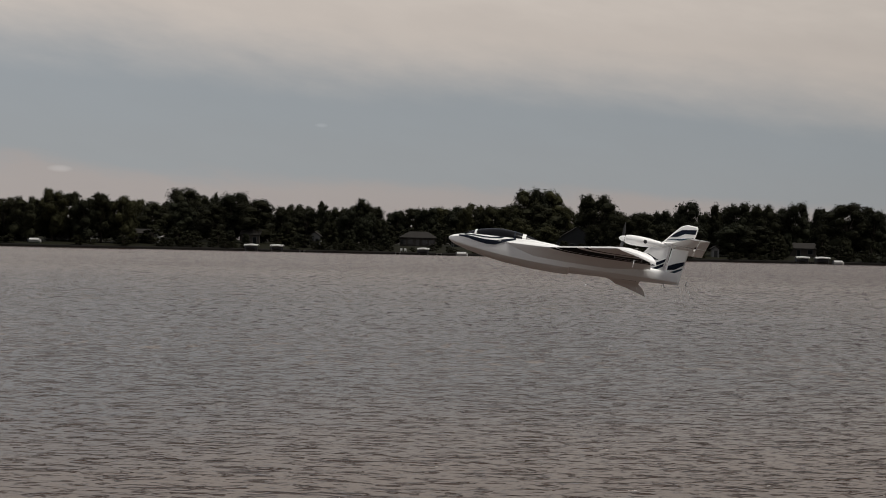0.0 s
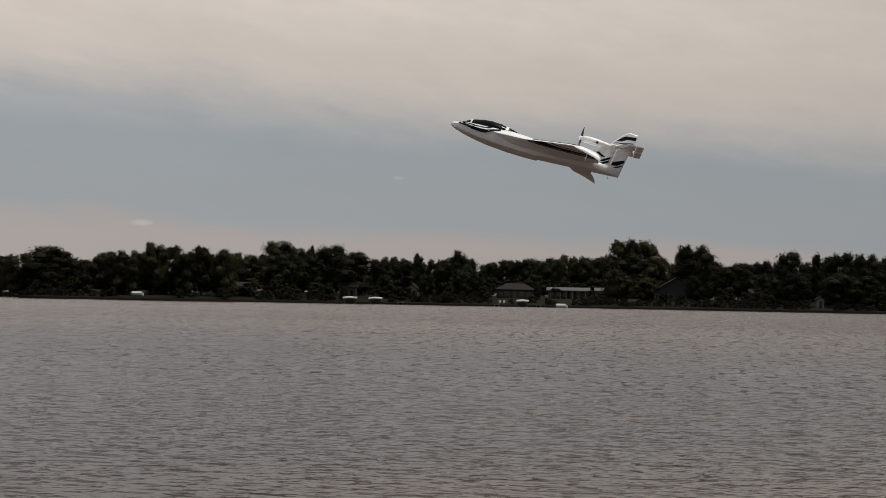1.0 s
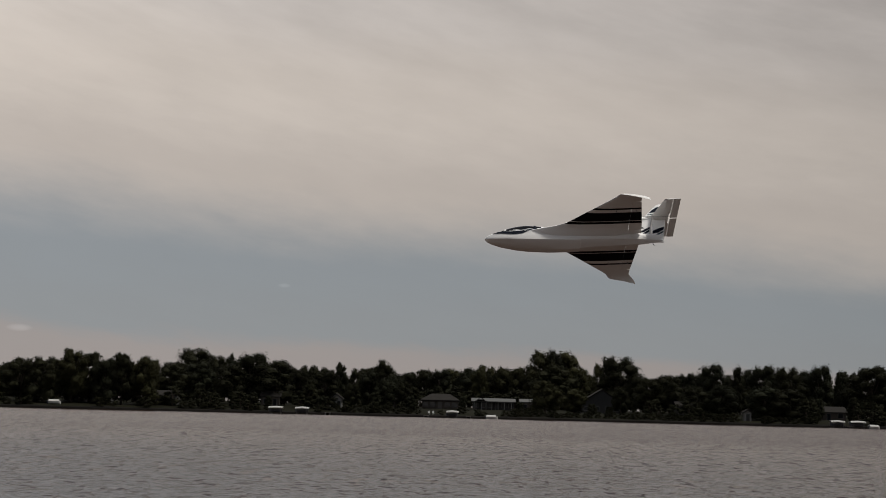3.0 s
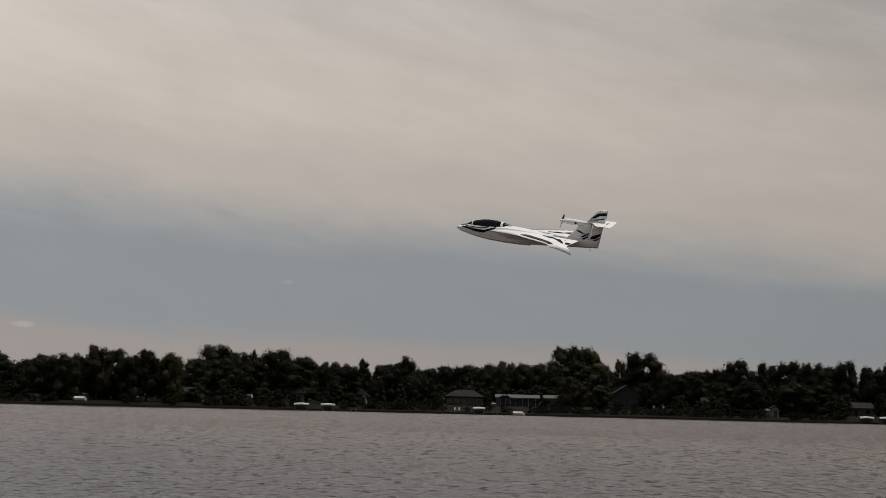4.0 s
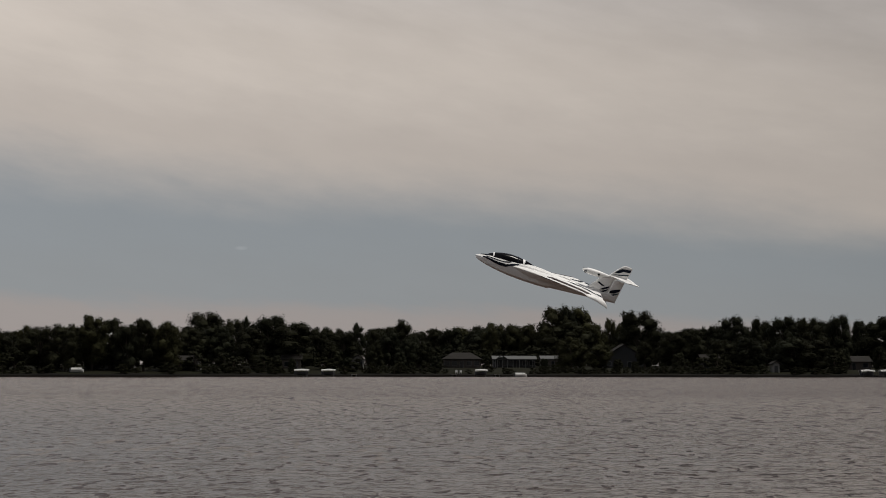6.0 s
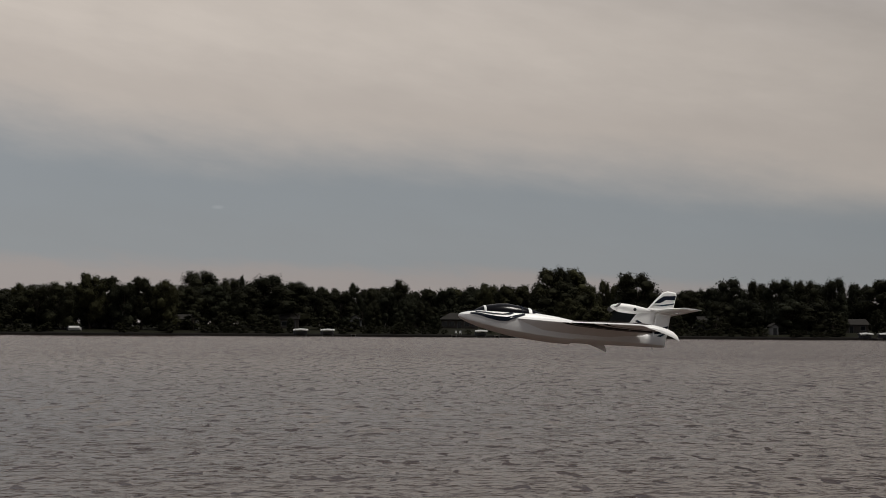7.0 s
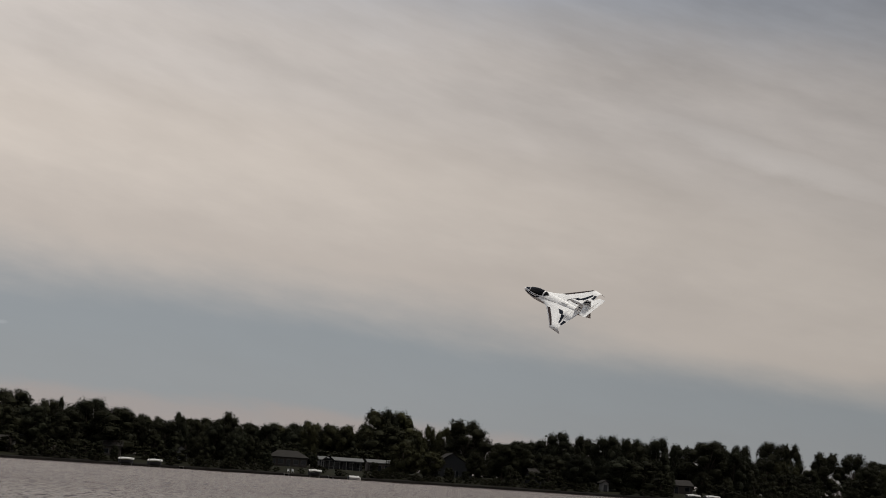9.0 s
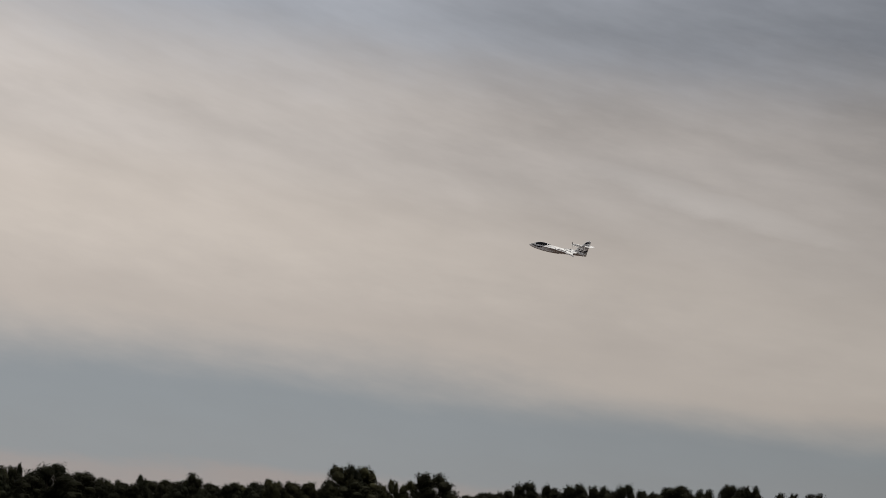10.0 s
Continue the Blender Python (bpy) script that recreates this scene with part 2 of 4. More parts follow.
WATER = water_material()
FOAM_WHITE = material("painted_foam_white", (0.86, 0.86, 0.85), rough=0.42, vary=0.05, scale=5, fine=420, bump=0.25, bump_dist=0.0006)
BLACK_VINYL = material("black_vinyl", (0.005, 0.005, 0.006), rough=0.65, spec=0.06, vary=0.2, scale=9, fine=200, bump=0.1)
NAVY = material("navy_vinyl", (0.008, 0.012, 0.022), rough=0.6, spec=0.08, vary=0.2, scale=9, fine=200, bump=0.1)
TEAL = material("teal_vinyl", (0.012, 0.035, 0.055), rough=0.4, vary=0.2, scale=9, fine=200, bump=0.1)
MAROON = material("dark_brown_vinyl", (0.035, 0.022, 0.02), rough=0.55, spec=0.25, vary=0.2, scale=9, fine=200, bump=0.1)
TINT = material("smoked_canopy", (0.006, 0.006, 0.008), rough=0.2, spec=0.12, vary=0.1, scale=9, fine=100, bump=0.0)
PROP_BLACK = material("black_nylon", (0.015, 0.015, 0.016), rough=0.35, vary=0.1, scale=20, fine=300, bump=0.1)
DROP = material("water_drop", (0.75, 0.77, 0.78), rough=0.1, vary=0.05, scale=60, fine=400, bump=0.0)
STEEL = material("steel_wire", (0.35, 0.35, 0.36), rough=0.35, metal=1.0, vary=0.1, scale=30, fine=300, bump=0.1)
BARK = material("bark", (0.055, 0.045, 0.036), rough=0.9, vary=0.35, scale=1.2, fine=8, bump=0.6, bump_dist=0.03, spec=0.2)
# all three are far below real leaf tones; the wood's shade is in them
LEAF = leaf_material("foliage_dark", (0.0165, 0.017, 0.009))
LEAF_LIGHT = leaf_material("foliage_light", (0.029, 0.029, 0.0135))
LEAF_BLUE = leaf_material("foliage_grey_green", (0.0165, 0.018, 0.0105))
# lawn and rock are near black: the bank's shade is put into their colour
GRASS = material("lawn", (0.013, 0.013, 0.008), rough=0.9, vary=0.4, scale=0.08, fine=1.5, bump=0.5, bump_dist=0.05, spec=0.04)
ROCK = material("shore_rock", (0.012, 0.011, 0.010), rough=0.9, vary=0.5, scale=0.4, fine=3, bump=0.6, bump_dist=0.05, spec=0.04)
# grey roof, tan and grey siding: darkened evenly in place of the trees' shade
ROOF_GREY = material("shingle_grey", (0.026, 0.024, 0.022), rough=0.95, spec=0.1, vary=0.25, scale=0.6, fine=6, bump=0.5, bump_dist=0.02)
ROOF_LIGHT = material("metal_roof_pale", (0.095, 0.097, 0.095), rough=0.8, spec=0.2, vary=0.12, scale=0.5, fine=6, bump=0.2, bump_dist=0.01)
SIDING_TAN = material("siding_tan", (0.062, 0.052, 0.044), rough=0.7, vary=0.12, scale=0.5, fine=5, bump=0.3, bump_dist=0.01)
SIDING_GREY = material("siding_grey", (0.022, 0.024, 0.027), rough=0.7, vary=0.12, scale=0.5, fine=5, bump=0.3, bump_dist=0.01)
SIDING_WHITE = material("siding_white", (0.20, 0.20, 0.195), rough=0.6, vary=0.08, scale=0.5, fine=5, bump=0.3, bump_dist=0.01)
TRIM_WHITE = material("trim_white", (0.12, 0.12, 0.117), rough=0.5, vary=0.06, scale=1, fine=9, bump=0.1)
GLASS_DARK = material("window_glass", (0.02, 0.023, 0.026), rough=0.05, vary=0.1, scale=1, fine=5, bump=0.0)
CANVAS = material("white_canvas", (0.42, 0.42, 0.41), rough=0.8, vary=0.08, scale=0.8, fine=8, bump=0.3, bump_dist=0.01)
HULL_WHITE = material("white_gelcoat", (0.68, 0.68, 0.67), rough=0.25, vary=0.06, scale=0.8, fine=8, bump=0.1)
HULL_DARK = material("dark_gelcoat", (0.05, 0.055, 0.065), rough=0.3, vary=0.1, scale=0.8, fine=8, bump=0.1)
ALU = material("dull_aluminium", (0.14, 0.14, 0.145), rough=0.45, metal=1.0, vary=0.1, scale=2, fine=20, bump=0.1)
PLANK = material("weathered_plank", (0.17, 0.15, 0.13), rough=0.85, vary=0.3, scale=1.0, fine=9, bump=0.5, bump_dist=0.01)

# ---- mesh tools ----


def mesh_of(bm, name, mats, smooth=False):
    me = bpy.data.meshes.new(name)
    bmesh.ops.recalc_face_normals(bm, faces=bm.faces[:])
    bm.to_mesh(me)
    bm.free()
    for m in (mats if isinstance(mats, (list, tuple)) else [mats]):
        me.materials.append(m)
    if smooth:
        for p in me.polygons:
            p.use_smooth = True
        me.set_sharp_from_angle(angle=radians(32))
    return me


def part(name, bm, mats, parent, label="", smooth=False):
    ob = new(name, mesh_of(bm, name, mats, smooth))
    ob.parent = parent
    return tagged(ob, label)


def thing(name, m, label, category, group="", kind=""):
    ob = new(name)
    ob.empty_display_size = 0.2
    ob.matrix_world = m
    return tagged(ob, label, category, group, kind)


def box(bm, x0, x1, y0, y1, z0, z1, bevel=0.0):
    vs = [bm.verts.new((x, y, z)) for z in (z0, z1) for y in (y0, y1) for x in (x0, x1)]
    fs = [bm.faces.new([vs[i] for i in f]) for f in ((0, 2, 3, 1), (4, 5, 7, 6), (0, 1, 5, 4), (2, 6, 7, 3), (0, 4, 6, 2), (1, 3, 7, 5))]
    if bevel:
        edges = list({e for f in fs for e in f.edges})
        bmesh.ops.bevel(bm, geom=edges, offset=bevel, segments=1, affect="EDGES")
    return bm


def loft(bm, rings, caps=True, mat_of=None, closed=True):
    """Skin a row of point rings; mat_of(i, j) gives the material slot of the face between rings i and i+1."""
    vr = [[bm.verts.new(p) for p in r] for r in rings]
    n = len(rings[0])
    for i in range(len(vr) - 1):
        for j in range(n if closed else n - 1):
            k = (j + 1) % n
            f = bm.faces.new((vr[i][j], vr[i][k], vr[i + 1][k], vr[i + 1][j]))
            if mat_of:
                f.material_index = mat_of(i, j)
    if caps:
        bm.faces.new(vr[0][::-1])
        bm.faces.new(vr[-1])
    return bm


def plate(bm, outline, thick, edge=0.35):
    """An upright plate in the x-z plane with thinned edges; outline runs round once."""
    cx = sum(p[0] for p in outline) / len(outline)
    cz = sum(p[1] for p in outline) / len(outline)
    inner = [(cx + (x - cx) * 0.86, cz + (z - cz) * 0.86) for x, z in outline]
    rings = [[(x, -thick / 2, z) for x, z in inner], [(x, -thick / 2 * edge, z) for x, z in outline],
             [(x, thick / 2 * edge, z) for x, z in outline], [(x, thick / 2, z) for x, z in inner]]
    return loft(bm, rings)


# ---- water and far shore ----
def shoreline(x):
    """The far shore's distance at x: a low point towards -x with a cove behind it."""
    base = 394 + 3.0 * math.sin(x * 0.021 + 1.0) + 1.6 * math.sin(x * 0.083) + 0.8 * math.sin(x * 0.31)
    left = 1 / (1 + math.exp((x + 108) / 9))
    cove = 1 / (1 + math.exp((x + 172) / 4))
    return base - 26 * left + 62 * cove


def build_water():
    """One sheet to the horizon, finer along the strip of lake that the boat follows."""
    xs = np.concatenate([-np.geomspace(3000, 95, 24), np.arange(-92, 24, 1.0), np.geomspace(25, 3000, 26)])
    ys = np.concatenate([-np.geomspace(3000, 3, 20), np.arange(-1, 60, 1.0), np.geomspace(61, 4200, 70)])
    X, Y = np.meshgrid(xs, ys)
    Z = 0.004 * np.sin(X * 0.9 + 0.4 * Y) * np.sin(Y * 0.7 - 0.15 * X) * np.clip((90 - np.abs(Y)) / 40, 0, 1) * (np.abs(X) < 93)
    nx, ny = len(xs), len(ys)
    i = np.arange(nx * ny, dtype=np.int32).reshape(ny, nx)
    faces = np.stack([i[:-1, :-1], i[:-1, 1:], i[1:, 1:], i[1:, :-1]], -1).reshape(-1, 4)
    me = bpy.data.meshes.new("water")
    me.from_pydata(np.stack([X, Y, Z], -1).reshape(-1, 3).tolist(), [], faces.tolist())
    me.polygons.foreach_set("use_smooth", np.ones(len(faces), dtype=bool))
    me.materials.append(WATER)
    tagged(new("water", me), "brownish grey lake water with small wind ripples", "lake", kind="structure")


def build_land():
    xs = np.concatenate([-np.geomspace(2600, 330, 16), np.arange(-320, 330, 4.0), np.geomspace(336, 2600, 16)])
    depth = [-3.0, -0.4, 0.0, 1.2, 5, 14, 30, 60, 110, 200, 500, 1500, 3200]
    rise = [-1.2, -0.35, 0.55, 0.8, 1.1, 1.6, 2.4, 3.0, 3.5, 4, 4.5, 5, 6]
    rings = []
    for x in xs:
        y0 = shoreline(x)
        rings.append([(x, y0 + d, z + (0.25 * noise.noise((x * 0.15, d * 0.1, 3)) if d > 0 else 0)) for d, z in zip(depth, rise)])
    bm = bmesh.new()
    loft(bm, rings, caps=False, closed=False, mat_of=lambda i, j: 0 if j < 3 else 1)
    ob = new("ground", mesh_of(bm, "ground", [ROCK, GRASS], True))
    tagged(ob, "dark grassy far bank with a rocky edge", "ground", kind="structure")


def ground_z(x, y):
    d = y - shoreline(x)
    pts = ((-3.0, -1.2), (0.0, 0.55), (1.2, 0.8), (5, 1.1), (14, 1.6), (30, 2.4), (60, 3.0), (110, 3.5), (200, 4.0), (500, 4.5))
    return float(np.interp(d, [p[0] for p in pts], [p[1] for p in pts]))


build_water()
build_land()


# ---- trees ----
def limb(bm, a, b, ra, rb, n=6):
    a, b = Vector(a), Vector(b)
    q = (b - a).to_track_quat("Z", "Y")
    rings = [[a + q @ Vector((ra * math.cos(t), ra * math.sin(t), 0)) for t in np.linspace(0, 2 * math.pi, n, endpoint=False)],
             [b + q @ Vector((rb * math.cos(t), rb * math.sin(t), 0)) for t in np.linspace(0, 2 * math.pi, n, endpoint=False)]]
    loft(bm, rings)


def make_tree(seed, lobes, spread, base, count, leaf_size, mat):
    """A tree 10 m high, its crown about 5 * spread m from the trunk, scaled when it is planted."""
    rng = random.Random(seed)
    root = thing("tree", Matrix(), "", "tree")
    bm = bmesh.new()
    limb(bm, (0, 0, -0.4), (0.1, 0, base + 0.5), 0.30, 0.22, 8)
    limb(bm, (0.1, 0, base + 0.5), (0.2, 0.1, 6.5), 0.22, 0.10, 7)
    centres = []
    for k in range(lobes):
        z = base + (9.2 - base) * ((k + 0.5) / lobes) ** 0.85
        frac = (z - base) / (10 - base)
        reach = 5 * spread * (math.sin(math.pi * min(0.97, 0.18 + 0.80 * frac)) ** 0.7) * 0.62
        a = k * 2.4 + rng.uniform(-0.5, 0.5)
        r = reach * rng.uniform(0.55, 1.05)
        rad = rng.uniform(1.35, 2.1) * (0.75 + 0.35 * spread) * (1.0 - 0.25 * frac)
        c = Vector((r * math.cos(a), r * math.sin(a), min(z, 10 - rad * 0.75)))
        centres.append((c, rad))
        limb(bm, (0.1, 0, base * 0.6 + 0.35 * z), c, 0.10, 0.035, 5)
    part("trunk", bm, BARK, root)
    # leafy boughs: a dense heart in each, with sprays of small leaves over a lumpy surface
    verts, faces = [], []
    total = sum(r * r for _, r in centres)
    for c, rad in centres:
        heart = bmesh.new()
        bmesh.ops.create_icosphere(heart, subdivisions=2 if count > 2000 else 1, radius=rad * 0.62)
        i = len(verts)
        verts += [c + v.co * (1 + 0.30 * noise.noise(v.co * 1.1 + c) + 0.16 * noise.noise(v.co * 3.1 - c)) for v in heart.verts]
        faces += [tuple(i + v.index for v in f.verts) for f in heart.faces]
        heart.free()
        sprays = 24
        for _ in range(sprays):
            d = Vector((rng.gauss(0, 1), rng.gauss(0, 1), rng.gauss(0.25, 0.9))).normalized()
            q = c + d * rad * (0.80 + 0.26 * noise.noise(d * 2.3 + c))
            size = rad * rng.uniform(0.2, 0.46)
            for _ in range(int(count * rad * rad / total / sprays)):
                e = Vector((rng.gauss(0, 1), rng.gauss(0, 1), rng.gauss(0, 1))).normalized()
                p = q + e * size * rng.random() ** 0.4
                n = (e + d * 0.5 + Vector((rng.gauss(0, .5), rng.gauss(0, .5), rng.gauss(0, .5)))).normalized()
                t = n.cross(Vector((rng.gauss(0, 1), rng.gauss(0, 1), rng.gauss(0, 1)))).normalized()
                w = n.cross(t)
                z = leaf_size * rng.uniform(0.55, 1.25)
                i = len(verts)
                verts += [p - t * z, p + t * z * 0.6 - w * z * 0.8, p + t * z * 0.5 + w * z * 0.8]
                faces.append((i, i + 1, i + 2))
    me = bpy.data.meshes.new("crown")
    me.from_pydata(verts, [], faces)
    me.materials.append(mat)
    crown = new("crown", me)
    crown.parent = root
    return root


TREES = [
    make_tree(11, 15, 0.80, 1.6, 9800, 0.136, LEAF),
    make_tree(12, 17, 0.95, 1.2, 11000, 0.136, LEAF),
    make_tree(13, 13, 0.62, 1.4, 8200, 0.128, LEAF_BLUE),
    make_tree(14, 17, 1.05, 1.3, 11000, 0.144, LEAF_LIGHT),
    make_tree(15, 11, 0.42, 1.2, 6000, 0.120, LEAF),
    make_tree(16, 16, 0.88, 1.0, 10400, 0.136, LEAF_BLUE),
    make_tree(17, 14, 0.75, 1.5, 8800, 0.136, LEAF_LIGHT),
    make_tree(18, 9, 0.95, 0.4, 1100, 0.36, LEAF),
]
LABELS = ["dark green leafy tree on the far bank", "broad dark green tree on the far bank", "slim grey-green tree on the far bank",
          "wide lighter green tree with a loose crown", "narrow dark tree with an uneven top", "full grey-green tree beside the lake",
          "lighter green tree behind the lakeside houses", "dark low shrub among the trunks on the bank"]
WIDE = [4.0, 4.6, 3.2, 5.0, 2.3, 4.3, 3.8, 4.6]
used = set()


def plant(kind, x, y, height, half_width, turn, base_z=None):
    """A tree of that kind with its top at height above the water."""
    z = ground_z(x, y) if base_z is None else base_z
    s = (height - z) / 9.72
    sx = half_width / WIDE[kind]
    m = Matrix.LocRotScale((x, y, z - 0.1), Euler((0, 0, turn)), (sx, sx, s))
    if kind in used:
        ob = copy_thing(TREES[kind], m @ Matrix.Diagonal((*(1 / v for v in TREES[kind].scale), 1)))
    else:
        ob = TREES[kind]
        ob.matrix_world = m
        used.add(kind)
    if kind == 7:
        ob.name = "shrub"
        tagged(ob, LABELS[kind], "shrub", "far bank shrubs")
    else:
        tagged(ob, LABELS[kind], "tree", "far bank trees")


def build_trees():
    rng = random.Random(3)
    # x, distance, top above the water, half-width of the crown
    cove_trees = [
        (-246.0, 470.0, 11.0, 5.4),
        (-228.3, 465.0, 13.0, 6.7),
        (-203.4, 430.0, 9.1, 4.5),
        (-195.5, 440.0, 11.8, 2.3),
        (-235.0, 462.0, 7.4, 4.5),
        (-196.2, 425.0, 8.6, 3.7),
    ]
    point_trees = [
        (-161.4, 385.0, 14.6, 8.1),
        (-168.4, 382.0, 12.7, 5.8),
        (-154.6, 400.0, 10.4, 3.3),
        (-143.1, 384.0, 13.1, 4.8),
        (-135.1, 380.0, 13.6, 4.2),
        (-128.9, 384.0, 16.4, 4.7),
        (-125.0, 388.0, 15.7, 3.8),
        (-115.4, 386.0, 15.6, 3.5),
        (-109.9, 388.0, 15.0, 4.3),
        (-155.3, 382.0, 11.8, 4.5),
        (-119.4, 384.0, 13.9, 3.9),
    ]
    middle_trees = [
        (-113.4, 478.0, 20.7, 7.8),
        (-98.4, 440.0, 17.1, 3.9),
        (-96.4, 450.0, 18.6, 2.0),
        (-86.0, 430.0, 18.0, 6.6),
        (-77.4, 425.0, 16.0, 6.5),
        (-71.7, 440.0, 13.6, 3.2),
        (-63.8, 440.0, 13.6, 4.9),
        (-59.7, 450.0, 16.6, 2.3),
        (-53.3, 440.0, 14.2, 3.5),
        (-45.6, 437.0, 16.9, 4.0),
        (-49.0, 430.0, 13.7, 3.4),
        (-100.4, 420.0, 14.7, 4.8),
        (-108.2, 415.0, 14.0, 4.7),
        (-90.0, 418.0, 14.4, 4.4),
        (-42.2, 430.0, 12.1, 3.1),
    ]
    house_trees = [
        (-33.8, 545.0, 17.9, 2.2),
        (-28.4, 540.0, 17.1, 4.4),
        (-24.2, 540.0, 18.3, 5.2),
        (-17.7, 535.0, 18.4, 5.2),
        (-11.0, 540.0, 20.0, 5.4),
        (-4.0, 535.0, 19.3, 4.7),
        (1.2, 530.0, 19.2, 4.3),
        (8.5, 502.0, 24.2, 6.1),
        (13.2, 503.0, 24.3, 4.6),
        (17.8, 505.0, 24.2, 6.3),
        (23.0, 500.0, 18.1, 3.2),
        (12.0, 498.0, 18.9, 8.0),
        (31.0, 520.0, 20.9, 2.7),
        (36.8, 515.0, 20.4, 4.2),
        (31.6, 454.0, 20.3, 7.4),
        (5.0, 412.0, 11.6, 4.6),
        (14.0, 418.0, 9.6, 3.4),
    ]
    east_trees = [
        (38.3, 430.0, 13.6, 4.5),
        (44.7, 432.0, 14.7, 4.9),
        (51.3, 440.0, 15.5, 3.6),
        (61.5, 450.0, 18.7, 5.0),
        (71.4, 460.0, 18.9, 1.9),
        (77.7, 450.0, 18.8, 4.8),
        (84.9, 445.0, 18.0, 5.0),
        (98.7, 460.0, 19.7, 4.6),
        (106.6, 465.0, 17.9, 1.9),
        (112.8, 450.0, 19.6, 6.8),
        (122.0, 450.0, 17.2, 4.2),
        (49.4, 412.0, 10.5, 4.4),
        (57.0, 410.0, 11.4, 4.6),
        (69.5, 410.0, 11.4, 5.0),
        (76.3, 408.0, 10.9, 4.7),
        (61.7, 470.0, 16.4, 4.6),
        (77.1, 470.0, 17.8, 4.6),
        (86.7, 470.0, 17.9, 4.3),
        (96.4, 470.0, 18.1, 4.3),
        (110.8, 470.0, 18.3, 4.7),
        (123.4, 470.0, 18.5, 4.8),
        (50.8, 455.0, 13.9, 4.1),
        (126.3, 455.0, 16.6, 3.9),
    ]
    far_trees = [
        (124.8, 470.0, 18.9, 4.4),
        (145.2, 500.0, 20.5, 4.3),
        (182.0, 556.0, 25.2, 6.7),
        (191.0, 555.0, 24.6, 4.8),
        (198.6, 540.0, 21.7, 5.9),
        (211.3, 540.0, 22.0, 6.2),
        (210.7, 520.0, 19.4, 6.5),
        (225.7, 520.0, 17.5, 5.2),
        (237.0, 520.0, 15.9, 5.7),
    ]
    for group, kinds in ((cove_trees, [0, 1, 5]), (point_trees, [0, 1, 5, 1, 3]), (middle_trees, [0, 1, 5]),
                         (house_trees, [6, 5, 3, 6]), (east_trees, [0, 1, 5, 5]), (far_trees, [0, 1, 5])):
        for x, y, top, half in group:
            slim = half < 2.6
            kind = rng.choice([4, 2]) if slim else (1 if half > 7 else rng.choice(kinds))
            plant(kind, x, y, top, half * (1.2 if slim else 1.42), rng.uniform(0, 6.28))
    # second rank that fills the wood behind and between
    for i in range(110):
        x = -262 + i * 5.2 + rng.uniform(-2, 2)
        y = shoreline(x) + rng.uniform(65, 110)
        top = rng.uniform(13.8, 16.2)
        if -60 < x < 45:
            y, top = shoreline(x) + rng.uniform(110, 160), rng.uniform(16.0, 18.2)
        plant(rng.choice([0, 1, 5, 3]), x, y, top, rng.uniform(5, 7), rng.uniform(0, 6.28))
    # shrubs and low growth between the trunks
    for i in range(150):
        x = -262 + i * 3.8 + rng.uniform(-1.5, 1.5)
        d = rng.uniform(3, 22)
        low = -58 < x < 34
        if low and any(abs(x - hx) < hw for hx, hw in ((-27, 6), (-10, 6), (22, 4))):
            continue
        if -80 < x < -60 and d < 12 or abs(x + 127) < 9 or abs(x - 63.2) < 2.5 or abs(x - 89) < 5:
            continue
        top = rng.uniform(2.6, 4.4) if low else rng.uniform(3.5, 7.5)
        plant(7, x, shoreline(x) + d, top, rng.uniform(1.6, 2.6) if low else rng.uniform(2.4, 4.2), rng.uniform(0, 6.28))

    # undergrowth that closes the wood below the crowns
    for i in range(105):
        x = -262 + i * 5.4 + rng.uniform(-1.5, 1.5)
        plant(7, x, shoreline(x) + rng.uniform(62, 95), rng.uniform(8.5, 11.5), rng.uniform(4.6, 6.2), rng.uniform(0, 6.28))
    # trees before the white cottage and the cottage by the lifts
    for x, top, half in ((-60.6, 5.5, 1.8), (-45.2, 7.0, 2.4), (-80.4, 6.0, 2.2), (-76.2, 5.2, 1.6), (-34.8, 6.0, 2.2)):
        plant(5, x, shoreline(x) + 9, top, half, rng.uniform(0, 6.28))
    # garden trees that half hide the houses
    for kind, x, y, top, half in ((0, -34.8, 421, 9.0, 2.8), (1, -38.0, 425, 10.5, 3.2), (5, -43.0, 420, 11.0, 3.8), (5, -19.6, 426, 6.6, 1.6), (0, 28.6, 424, 10.5, 3.4), (5, 85.6, 411, 8.5, 2.3), (0, 96.5, 413, 9.0, 2.6),
                                  (1, 19.0, 415, 5.2, 2.0), (0, 24.5, 418, 4.6, 1.7), (5, -2.4, 420, 5.4, 1.8), (0, -66.0, 416, 9.0, 3.6), (1, -53.0, 417, 9.5, 3.2)):
        plant(kind, x, y, top, half, rng.uniform(0, 6.28))
    # reeds and bushes down to the water where the wood meets the lake, and before the house by the lifts
    for i in range(110):
        x = -200 + i * 2.9 + rng.uniform(-0.8, 0.8)
        if -60 < x < 36 or min(abs(x - c) for c in (-72.4, -65.0, 63.2, 86.6, 92.0, 96.6, -190.5, -176.0, -133.0, -129.5, -126.0, -122.0, -112.0, -104.0)) < 2.6:
            continue
        plant(7, x, shoreline(x) + rng.uniform(1.6, 3.2), rng.uniform(2.2, 3.8), rng.uniform(1.7, 2.4), rng.uniform(0, 6.28))
    for x, top, half in ((82.0, 8.0, 3.4), (101.5, 7.0, 2.8)):
        plant(1, x, shoreline(x) + 10, top, half, rng.uniform(0, 6.28))
    # low growth along the water before the houses
    for i in range(46):
        x = -60 + i * 2.1 + rng.uniform(-0.7, 0.7)
        if min(abs(x - c) for c in (-58, -28.7, -22.5, -18, -11.3)) < 2.2:
            continue
